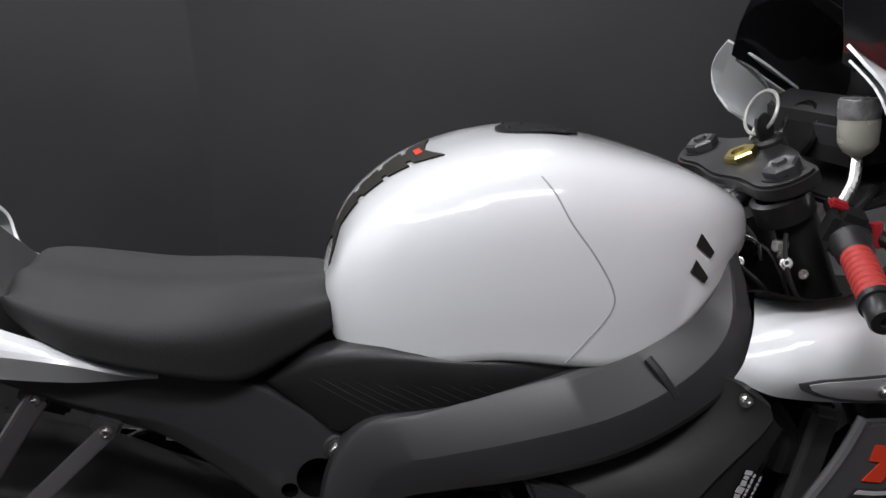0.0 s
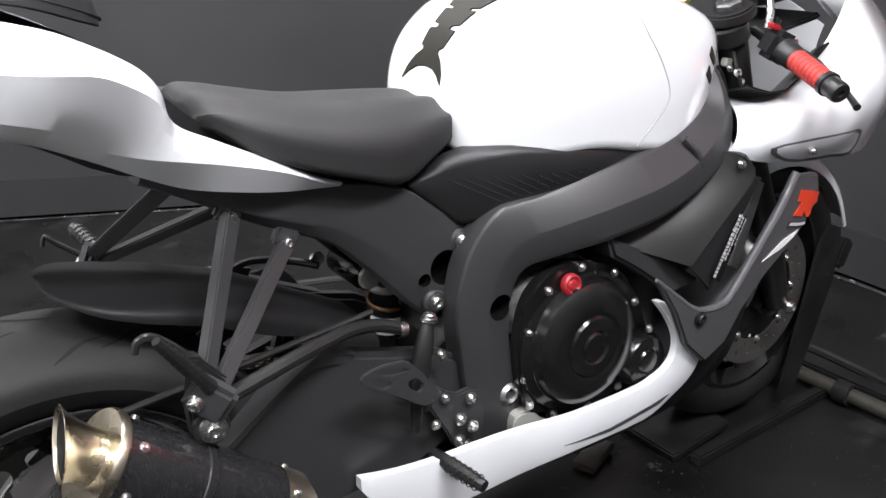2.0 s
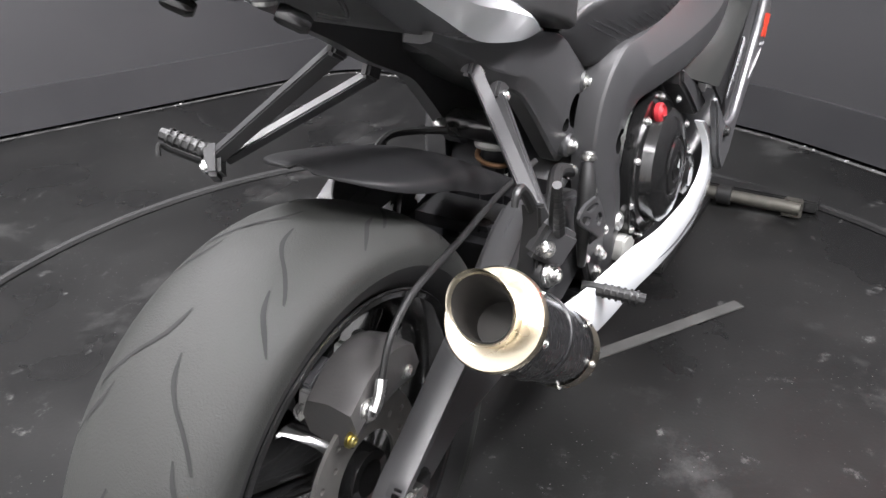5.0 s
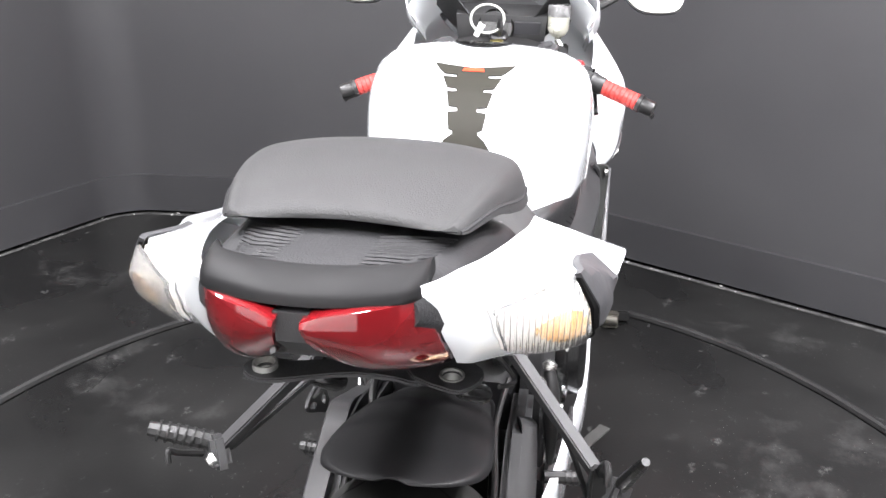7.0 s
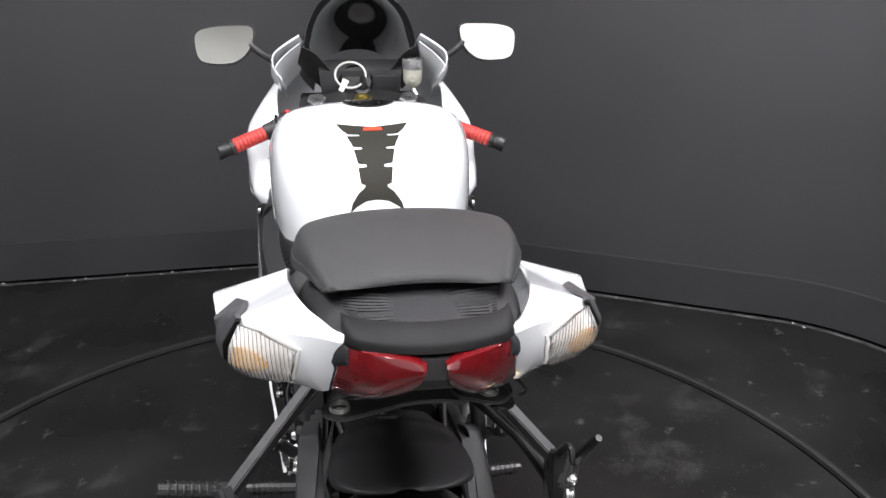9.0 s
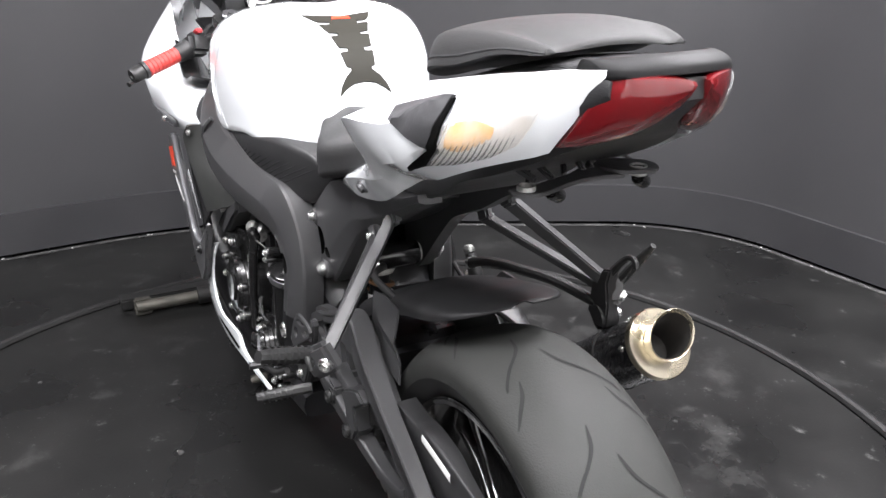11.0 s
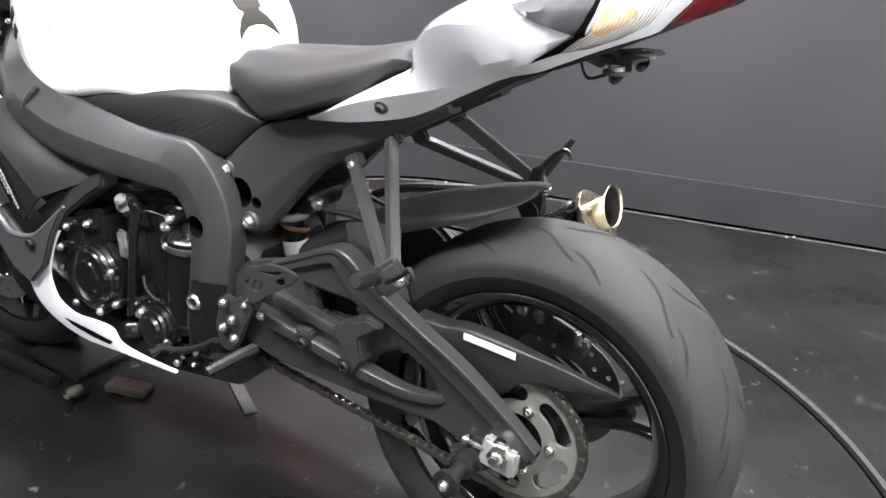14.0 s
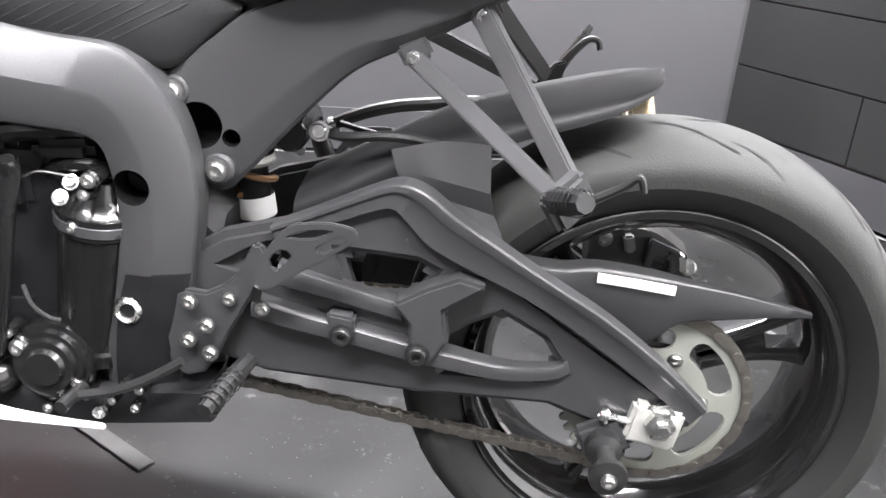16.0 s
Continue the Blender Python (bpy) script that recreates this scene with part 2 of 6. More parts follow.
def smooth_line(pts, n, closed=False):
    """Catmull-Rom through the points, n steps a stretch."""
    pts = [Vector(p) for p in pts]
    if n <= 1:
        return pts
    out, count = [], len(pts)
    for i in range(count if closed else count - 1):
        get = (lambda k: pts[k % count]) if closed else (lambda k: pts[max(0, min(count - 1, k))])
        p0, p1, p2, p3 = get(i - 1), get(i), get(i + 1), get(i + 2)
        for s in range(n):
            t = s / n
            out.append(0.5 * (2 * p1 + (p2 - p0) * t + (2 * p0 - 5 * p1 + 4 * p2 - p3) * t * t + (3 * p1 - p0 - 3 * p2 + p3) * t ** 3))
    if not closed:
        out.append(pts[-1])
    return out


def skin(bm, rings, closed=True, cap=True):
    """Joins rings of equal length with faces."""
    rows = [[bm.verts.new(p) for p in ring] for ring in rings]
    n = len(rows[0])
    for a, b in zip(rows, rows[1:]):
        for i in range(n if closed else n - 1):
            j = (i + 1) % n
            bm.faces.new((a[i], a[j], b[j], b[i]))
    if cap and closed:
        bm.faces.new(rows[0])
        bm.faces.new(list(reversed(rows[-1])))
    return rows


def loft(secs, nu=3, nv=4, closed=True, cap=True):
    """A smooth body through cross sections of equal point counts."""
    bm = bmesh.new()
    fine = [smooth_line(s, nu, closed) for s in secs]
    cols = [smooth_line([f[i] for f in fine], nv) for i in range(len(fine[0]))]
    skin(bm, [[c[k] for c in cols] for k in range(len(cols[0]))], closed, cap)
    return bm


def solid(bm, thickness):
    """Gives an open sheet a thickness, to its inside."""
    bmesh.ops.recalc_face_normals(bm, faces=bm.faces)
    bmesh.ops.solidify(bm, geom=bm.faces[:], thickness=thickness)
    return bm


def side(s, pts):
    """Points of the left side, laid on side s (1 left, -1 right)."""
    return [(p[0], p[1] * s, p[2]) for p in pts]


RING = ((0, 0), (0, 0.70), (0.03, 0.88), (0.12, 0.985), (0.5, 1.02), (0.86, 0.985), (0.96, 0.90), (1, 0.74), (1, 0))


def beam(stations, s=1, nv=4, ring=RING):
    """A rounded box section led along stations of (top x, top z, bottom x, bottom z, outer y, inner y)."""
    secs = []
    for tx, tz, bx, bz, yo, yi in stations:
        secs.append([Vector((bx + (tx - bx) * u, s * (yi + (yo - yi) * v), bz + (tz - bz) * u)) for u, v in ring])
    bm = bmesh.new()
    cols = [smooth_line([f[i] for f in secs], nv) for i in range(len(ring))]
    skin(bm, [[c[k] for c in cols] for k in range(len(cols[0]))])
    return bm


def plate(outline, y0, y1, holes=(), bevel=0.004, n=1, s=1):
    """A flat piece cut along an outline in x, z, between two y, with holes and rounded edges."""
    bm = bmesh.new()
    edges = []
    for loop in (outline, *holes):
        pts = smooth_line([(p[0], 0, p[1]) for p in loop], n, True)
        vs = [bm.verts.new((p.x, s * y0, p.z)) for p in pts]
        edges += [bm.edges.new((vs[i], vs[(i + 1) % len(vs)])) for i in range(len(vs))]
    bmesh.ops.triangle_fill(bm, use_beauty=True, edges=edges, normal=(0, 1, 0))
    made = bmesh.ops.extrude_face_region(bm, geom=bm.faces[:])
    for v in made["geom"]:
        if isinstance(v, bmesh.types.BMVert):
            v.co.y = s * y1
    bmesh.ops.recalc_face_normals(bm, faces=bm.faces)
    if bevel:
        rim = [e for e in bm.edges if len(e.link_faces) == 2 and e.calc_face_angle(0) > 0.9]
        bmesh.ops.bevel(bm, geom=rim, offset=bevel, segments=2, affect="EDGES", clamp_overlap=True)
    return bm


def tube(pts, r, n=10, steps=6, closed=False, bm=None, ends=True):
    """A round rod along a smooth line; r may be a list, one radius a point."""
    bm = bm or bmesh.new()
    line = smooth_line(pts, steps, closed)
    rad = [r] * len(line) if not isinstance(r, (list, tuple)) else [p.x for p in smooth_line([(v, 0, 0) for v in r], steps, closed)]
    rings, up = [], None
    for i, p in enumerate(line):
        a = line[i - 1] if i or closed else p
        b = line[(i + 1) % len(line)] if i + 1 < len(line) or closed else p
        way = (b - a).normalized()
        up = (up - way * up.dot(way)) if up else way.orthogonal()
        if up.length < 1e-6:
            up = way.orthogonal()
        up = up.normalized()
        across = way.cross(up)
        rings.append([p + rad[i] * (math.cos(q) * up + math.sin(q) * across) for q in (2 * math.pi * k / n for k in range(n))])
    rows = skin(bm, rings, True, ends and not closed)
    if closed:
        a, b = rows[-1], rows[0]
        best = min(range(n), key=lambda k: (a[0].co - b[k].co).length)
        for i in range(n):
            bm.faces.new((a[i], a[(i + 1) % n], b[(i + 1 + best) % n], b[(i + best) % n]))
    return bm


def bar(a, b, wide, thick, across=(0, 1, 0), taper=1.0, bevel=0.002):
    """A flat bevelled bar from a to b, thick along across."""
    a, b = Vector(a), Vector(b)
    way = (b - a).normalized()
    t = (Vector(across) - way * way.dot(Vector(across))).normalized()
    w = way.cross(t)
    bm = bmesh.new()
    rings = [[p + w * (wide * k * i / 2) + t * (thick * j / 2) for i, j in ((-1, -1), (1, -1), (1, 1), (-1, 1))] for p, k in ((a, 1.0), (b, taper))]
    skin(bm, rings)
    bmesh.ops.bevel(bm, geom=bm.edges[:], offset=bevel, segments=2, affect="EDGES")
    return bm


def lathe(profile, at=(0, 0, 0), axis=(0, 1, 0), seg=32, bm=None, arc=1.0):
    """Turns a profile of (radius, height) about an axis through a point."""
    bm = bm or bmesh.new()
    w = Vector(axis).normalized()
    u = w.orthogonal().normalized() if abs(w.y) < 0.99 else Vector((1, 0, 0))
    v = w.cross(u)
    rings = []
    for k in range(seg):
        q = 2 * math.pi * k / seg
        rings.append([bm.verts.new(Vector(at) + max(r, 1e-5) * (math.cos(q) * u + math.sin(q) * v) + h * w) for r, h in profile])
    for k in range(seg):
        a, b = rings[k], rings[(k + 1) % seg]
        for i in range(len(profile) - 1):
            bm.faces.new((a[i], a[i + 1], b[i + 1], b[i]))
    bmesh.ops.remove_doubles(bm, verts=bm.verts, dist=2e-5)
    return bm


def block(size, at, turn=(0, 0, 0), bevel=0.003, bm=None):
    """A bevelled box."""
    own = bmesh.new()
    bmesh.ops.create_cube(own, size=1)
    for v in own.verts:
        v.co = Vector((v.co.x * size[0], v.co.y * size[1], v.co.z * size[2]))
    if bevel:
        bmesh.ops.bevel(own, geom=own.edges[:], offset=min(bevel, min(size) * 0.4), segments=2, affect="EDGES")
    own.transform(pose(*at, *turn))
    if bm is None:
        return own
    me = bpy.data.meshes.new("tmp")
    own.to_mesh(me)
    own.free()
    bm.from_mesh(me)
    bpy.data.meshes.remove(me)
    return bm


BOLT_MESH = []


def bolt(at, axis, r, parent, material=None, name="bolt"):
    """A socket-head bolt; all share one mesh a material."""
    material = material or STEEL
    for m, me in BOLT_MESH:
        if m is material:
            break
    else:
        bm = lathe([(0, 0.35), (0.42, 0.35), (0.5, 0.8), (0.86, 0.8), (1.0, 0.62), (1.0, 0.15), (1.35, 0.12), (1.35, -0.4)], axis=(0, 0, 1), seg=16)
        bmesh.ops.recalc_face_normals(bm, faces=bm.faces)
        me = bpy.data.meshes.new("bolt")
        bm.to_mesh(me)
        bm.free()
        for p in me.polygons:
            p.use_smooth = True
        me.set_sharp_from_angle(angle=radians(30))
        me.materials.append(material)
        BOLT_MESH.append((material, me))
    ob = new(name, me)
    ob.parent = parent
    ob.matrix_basis = Matrix.Translation(at) @ Vector(axis).to_track_quat("Z", "Y").to_matrix().to_4x4() @ Matrix.Scale(r, 4)
    return ob


def drape(outline, target, way, offset, thick, n=1, cuts=2, start=0.12):
    """A thin patch cut along an outline (points in space) and laid onto the target along a direction."""
    way = Vector(way).normalized()
    bm = bmesh.new()
    pts = smooth_line(outline, n, True)
    vs = [bm.verts.new(p) for p in pts]
    edges = [bm.edges.new((vs[i], vs[(i + 1) % len(vs)])) for i in range(len(vs))]
    bmesh.ops.triangle_fill(bm, use_beauty=True, edges=edges, normal=way)
    for _ in range(cuts):
        bmesh.ops.subdivide_edges(bm, edges=bm.edges[:], cuts=1, use_grid_fill=False)
        bmesh.ops.triangulate(bm, faces=bm.faces[:])
    me = target.data
    dg = BVHTree.FromPolygons([v.co for v in me.vertices], [p.vertices[:] for p in me.polygons])
    for v in bm.verts:
        hit, normal, _, d = dg.ray_cast(v.co - way * start, way)
        if hit:
            v.co = hit - way * offset
        else:
            near = dg.find_nearest(v.co)[0]
            v.co = near - way * offset
    made = bmesh.ops.extrude_face_region(bm, geom=bm.faces[:])
    for v in made["geom"]:
        if isinstance(v, bmesh.types.BMVert):
            v.co -= way * thick
    return bm


# ---------------------------------------------------------------- room
CORNERS = [(-2.272, 2.307, 0.02), (-0.452, 2.637, 0.05), (1.718, 1.527, 0.25), (1.818, -0.043, 1.6), (0.978, -1.813, 0.7), (-1.170, -2.180, 0.02), (-2.772, 0.377, 0.02)]


def booth_line(out=0.0):
    """The booth's wall line with its rounded corners, moved outwards by out."""
    line = []
    n = len(CORNERS)
    for i, (x, y, r) in enumerate(CORNERS):
        p, a, b = Vector((x, y)), Vector(CORNERS[i - 1][:2]), Vector(CORNERS[(i + 1) % n][:2])
        ua, ub = (a - p).normalized(), (b - p).normalized()
        half = ua.angle(ub) / 2
        reach = r / math.tan(half)
        mid = p + (ua + ub).normalized() * (r / math.sin(half))
        s, e = p + ua * reach, p + ub * reach
        steps = 12 if r > 0.1 else 2
        va, vb = s - mid, e - mid
        for k in range(steps + 1):
            v = va.lerp(vb, k / steps).normalized() * (r - 0.0)
            q = mid + v + v.normalized() * out
            line.append((CX + q.x, CY + q.y))
    return line


def wall_ring(name, z0, z1, inner, outer, material, label, category):
    bm = bmesh.new()
    a, b = booth_line(inner), booth_line(outer)
    quads = [[(p[0], p[1], z0), (p[0], p[1], z1), (q[0], q[1], z1), (q[0], q[1], z0)] for p, q in zip(a, b)]
    rows = [[bm.verts.new(v) for v in ring] for ring in quads]
    for i in range(len(rows)):
        r, t = rows[i], rows[(i + 1) % len(rows)]
        for k in range(4):
            bm.faces.new((r[k], r[(k + 1) % 4], t[(k + 1) % 4], t[k]))
    return tagged(part(name, bm, material, sharp=28), label, category, kind="structure")


wall_ring("wall_booth", 0.0, CEIL, 0.0, 0.12, WALL, "plain charcoal painted booth wall", "wall")
wall_ring("baseboard", 0.0, 0.15, -0.014, -0.001, BASE, "low charcoal skirting along the booth wall", "skirting")

bm = bmesh.new()
bmesh.ops.create_grid(bm, x_segments=2, y_segments=2, size=5)
floor = tagged(part("floor", bm, FLOOR), "black sealed floor with dust and scuffs", "floor", kind="structure")
floor.location = (CX, CY, -0.012)
bm = lathe([(0, 0), (1.243, 0), (1.248, -0.004), (1.248, -0.02)], (CX, CY, 0), (0, 0, 1), 96)
tagged(part("turntable_floor", bm, FLOOR), "round black turntable deck, dusty and scuffed", "turntable", kind="structure")
bm = tube([(CX + 1.264 * math.cos(q), CY + 1.264 * math.sin(q), 0.0) for q in (2 * math.pi * k / 48 for k in range(48))], 0.013, 8, 3, True)
tagged(part("turntable_trim", bm, HOSE), "black rubber edge round the turntable", "edging", kind="structure")
bm = bmesh.new()
top = booth_line(0.12)
f = bm.faces.new([bm.verts.new((x, y, CEIL)) for x, y in top])
made = bmesh.ops.extrude_face_region(bm, geom=[f])
for v in made["geom"]:
    if isinstance(v, bmesh.types.BMVert):
        v.co.z += 0.1
tagged(part("ceiling", bm, CEILING), "plain pale ceiling of the booth", "ceiling", kind="structure")

GLOW = bpy.data.materials.new("lamp_diffuser")
GLOW.use_nodes = True
gb = GLOW.node_tree.nodes["Principled BSDF"]
gb.inputs["Emission Color"].default_value, gb.inputs["Emission Strength"].default_value = (1, 0.98, 0.95, 1), 6.0
for x, y, sx, sy, watts, rz in LAMPS:
    lamp = thing("ceiling_light", "long white ceiling light panel, switched on", "ceiling light", (x, y, CEIL), "ceiling lights")
    lamp.rotation_euler.z = radians(rz)
    part("housing", block((sx + 0.04, sy + 0.04, 0.05), (0, 0, -0.026), bevel=0.006), CEILING, lamp)
    part("diffuser", block((sx, sy, 0.01), (0, 0, -0.057), bevel=0.002), GLOW, lamp)

# pale wall added unseen behind the viewer, bounces fill light and brightens the mirrors
bm = bmesh.new()
walls = [Vector(CORNERS[1][:2]).lerp(Vector(CORNERS[0][:2]), 0.65), Vector(CORNERS[0][:2]), Vector(CORNERS[6][:2]), Vector(CORNERS[5][:2]).lerp(Vector(CORNERS[6][:2]), 0.42)]
rows = []
for p in walls:
    q = p * 0.985
    rows.append([bm.verts.new((CX + a.x, CY + a.y, z)) for a, z in ((p, 0.0), (p, CEIL), (q, CEIL), (q, 0.0))])
for a, b in zip(rows, rows[1:]):
    for k in range(4):
        bm.faces.new((a[k], a[(k + 1) % 4], b[(k + 1) % 4], b[k]))
for r in (rows[0], rows[-1]):
    bm.faces.new(r)
tagged(part("wall_fill", bm, FILLWALL), "added plain white fill wall, out of view", "wall", kind="structure")

bm = bmesh.new()
pair = list(zip(booth_line(-0.014), booth_line(-0.034)))
rows = [[bm.verts.new((*a, -0.011)), bm.verts.new((*b, -0.011))] for a, b in pair]
for a, b in zip(rows, rows[1:]):
    bm.faces.new((a[0], a[1], b[1], b[0]))
tagged(part("floor_trim", bm, DUSTLINE), "dusty pale line where wall meets floor", "dust line", kind="structure")

# white dust along the foot of the wall
random.seed(5)
bm = bmesh.new()
line = booth_line(-0.02)
for i in range(len(line) - 1):
    a, b = Vector(line[i]), Vector(line[i + 1])
    for k in range(int((b - a).length * 26) + 1):
        p = a.lerp(b, random.random())
        if random.random() < 0.2:
            block((random.uniform(0.003, 0.012), random.uniform(0.003, 0.01), 0.003), (p.x + random.uniform(-.012, .012), p.y + random.uniform(-.012, .012), -0.0105),
                  (0, 0, random.uniform(0, 180)), 0, bm)
tagged(part("dust_crumbs", bm, DUST), "white dust crumbs along the foot of the wall", "dust", kind="stuff")

# lettering panel on the wall facing the rear of the motorcycle: brand shown as plain shapes
sign = thing("wall_sign", "white and red vinyl wall graphic in bold slanted shapes", "wall sign")


def on_wall(a, out):
    """The place on the booth wall after running a metres along it, out metres in front of it."""
    line = [Vector(p) for p in booth_line(-out)]
    for p, q in zip(line, line[1:]):
        step = (q - p).length
        if a <= step:
            return p.lerp(q, a / step)
        a -= step


def sign_shape(name, pts, material, holes=()):
    bm = plate(pts, 0, 0.003, holes, bevel=0)
    for v in bm.verts:
        x, y = on_wall(v.co.x, 0.002 + abs(v.co.y))
        v.co = (x, y, v.co.z)
    part(name, bm, material, sign)


def slant(a, w, h=0.30, lean=0.05):
    return [(a, 1.335), (a + w, 1.335), (a + w + lean, 1.335 + h), (a + lean, 1.335 + h)]


def rounded(a0, a1, z0, z1, r):
    """A box outline with round lower corners."""
    arc = [(a0 + r - r * math.cos(q), z0 + r - r * math.sin(q)) for q in (math.pi / 2 * k / 6 for k in range(7))]
    return arc + [(a0 + a1 - a, z) for a, z in reversed(arc)] + [(a1, z1), (a0, z1)]


sign_shape("box_outline", rounded(4.612, 4.925, 1.286, 1.72, 0.045), SIGNWHITE, (rounded(4.626, 4.911, 1.300, 1.706, 0.034),))
sign_shape("red_stroke", [(4.729, 1.345), (4.814, 1.345), (4.830, 1.56), (4.745, 1.56)], SIGNRED)
for k in range(11):
    white = k < 5
    at, wide = (4.940 + 0.2470 * k, 0.216) if white else (6.180 + 0.2080 * (k - 5), 0.180)
    gap = ([(at + wide * 0.42, 1.362), (at + wide * 0.60, 1.362), (at + wide * 0.60 + 0.034, 1.55), (at + wide * 0.42 + 0.034, 1.55)],) if k in (1, 3, 4, 6, 7, 8) else ()
    sign_shape("white_block" if white else "red_block", slant(at, wide), SIGNWHITE if white else SIGNRED, gap)

# boards on the wall beside the far corner
pa, pb = (Vector((CX + CORNERS[k][0], CY + CORNERS[k][1])) for k in (5, 6))
along = (pb - pa).normalized()
ang = math.degrees(math.atan2(along.y, along.x))
panelled = thing("wall_panelling", "charcoal horizontal board panelling with thin dark joints", "wall panelling", (pa.x, pa.y, 0))
for k in range(12):
    z0 = 0.16 + k * 0.225
    length = (pb - pa).length - 0.06
    cut = (0.35 + 0.31 * (k * 7 % 5)) % (length - 0.4) + 0.2
    for u0, u1 in ((0.03, cut), (cut + 0.004, length)):
        board = block((u1 - u0, 0.012, 0.221), ((u0 + u1) / 2, -0.008, z0 + 0.11), bevel=0.002)
        board.transform(pose(0, 0, 0, 0, 0, ang))
        part("board", board, WALLDARK, panelled)

# ---------------------------------------------------------------- motorcycle
bike = thing("motorcycle", "white sports motorcycle with black frame, red grips and short silver exhaust", "motorcycle", (0, 0, 0))
RX, RZ, RR = -0.030, 0.321, 0.320     # rear axle and tyre radius
FX, FZ, FR = 1.366, 0.312, 0.300


def half_section(x, half):
    """A closed cross section from its left half, listed from top centre to bottom centre (y, z)."""
    left = [Vector((x, y, z)) for y, z in half]
    right = [Vector((x, -y, z)) for y, z in reversed(half[1:-1])]
    return left + right


def tank_half(zt, zb, w, lean=0.0):
    h = zt - zb
    return [(0, zt), (0.46 * w, zt - 0.014 * h), (0.80 * w, zt - 0.085 * h), (0.955 * w, zt - 0.27 * h), (w, zt - 0.58 * h), (0.985 * w, zb + 0.14 * h), (0.93 * w, zb), (0.5 * w, zb - 0.002), (0, zb - 0.002)]


TANK = [(0.548, 0.838, 0.785, 0.060), (0.560, 0.866, 0.776, 0.100), (0.580, 0.906, 0.767, 0.128), (0.612, 0.940, 0.763, 0.152), (0.665, 0.971, 0.763, 0.176),
        (0.735, 0.991, 0.765, 0.194), (0.81, 0.997, 0.752, 0.204), (0.865, 0.989, 0.745, 0.206), (0.915, 0.975, 0.764, 0.203), (0.955, 0.961, 0.786, 0.194), (0.99, 0.946, 0.814, 0.179),
        (1.025, 0.926, 0.838, 0.154), (1.055, 0.905, 0.852, 0.120), (1.074, 0.886, 0.856, 0.075)]
tank = part("fuel_tank", loft([half_section(x, tank_half(zt, zb, w)) for x, zt, zb, w in TANK], 3, 4), WHITE, bike, "glossy white fuel tank", 50)

# tank details
for s in (1, -1):
    seam = [(0.792, 0.968), (0.803, 0.950), (0.816, 0.920), (0.840, 0.880), (0.857, 0.842), (0.855, 0.820), (0.834, 0.794), (0.803, 0.762)]
    me = tank.data
    tree = BVHTree.FromPolygons([v.co for v in me.vertices], [p.vertices[:] for p in me.polygons])
    pts = []
    for q in smooth_line([(a, 0, b) for a, b in seam], 6):
        hit = tree.ray_cast(Vector((q.x, s * 0.5, q.z)), Vector((0, -s, 0)))[0]
        if hit:
            pts.append(hit)
    part("panel_seam", tube(pts, 0.0011, 6, 1), SEAMGREY, tank)
    for up in (0.0, 0.028):
        q = [(0.949 + up * 0.3, 0, 0.850 + up), (0.957 + up * 0.3, 0, 0.862 + up), (0.974 + up * 0.3, 0, 0.838 + up), (0.968 + up * 0.3, 0, 0.832 + up)]
        part("emblem", drape([(a, s * 0.4, c) for a, _, c in q], tank, (0, -s, 0), 0.0005, 0.002, cuts=1), DECAL, tank, "dark emblem shapes")

PAD_HALF = [(.700, 0), (.706, .040), (.712, .067), (.694, .056), (.684, .046), (.682, .026), (.677, .026), (.678, .048), (.664, .042), (.655, .038), (.653, .022), (.648, .022), (.648, .037), (.634, .034), (.622, .031), (.620, .016),
            (.614, .016), (.613, .031), (.598, .029), (.588, .027), (.586, .020), (.582, .020), (.574, .032), (.560, .044), (.547, .049), (.556, .036), (.563, .020), (.565, 0)]
slope = Vector((0.62, 0, -0.78))
outline = [(x, y, 0.93 + (x - 0.64) * 0.62) for x, y in PAD_HALF] + [(x, -y, 0.93 + (x - 0.64) * 0.62) for x, y in reversed(PAD_HALF[1:-1])]
part("tank_pad", drape(outline, tank, slope, 0.0008, 0.002, cuts=2), DECAL, tank, "black spine-shaped tank pad with pointed fins")
part("pad_mark", drape([(0.694, 0.016, 0.97), (0.694, -0.016, 0.97), (0.687, -0.018, 0.965), (0.687, 0.018, 0.965)], tank, slope, 0.003, 0.001, cuts=1), BADGERED, tank, "small red mark")
part("filler_cap", drape([(0.832 + 0.052 * math.cos(q), 0.052 * math.sin(q), 1.0) for q in (2 * math.pi * k / 28 for k in range(28))], tank, (0, 0, -1), -0.002, 0.005, cuts=1), BLACK, tank, "round black fuel filler cap")
for k in range(7):
    q = 2 * math.pi * k / 7
    bolt((0.832 + 0.043 * math.cos(q), 0.043 * math.sin(q), 0.9965 - 0.16 * 0.043 * math.cos(q)), (-0.15, 0, 1), 0.002, tank, BAR)

# rider seat
def seat_half(zt, zb, w):
    return [(0, zt - 0.004), (0.45 * w, zt), (0.78 * w, zt - 0.014), (0.98 * w, zt - 0.36 * (zt - zb)), (1.0 * w, zb + 0.25 * (zt - zb)), (0.94 * w, zb), (0.4 * w, zb), (0, zb)]


SEATS = [(0.196, 0.884, 0.864, 0.085), (0.212, 0.895, 0.858, 0.112), (0.246, 0.890, 0.830, 0.132), (0.295, 0.877, 0.808, 0.146), (0.366, 0.861, 0.783, 0.150), (0.44, 0.855, 0.758, 0.134),
         (0.50, 0.851, 0.771, 0.108), (0.550, 0.845, 0.790, 0.086), (0.574, 0.832, 0.800, 0.058)]
part("rider_seat", loft([half_section(x, seat_half(a, b, w)) for x, a, b, w in SEATS], 3, 4), SEAT, bike, "matt black vinyl rider seat", 60)

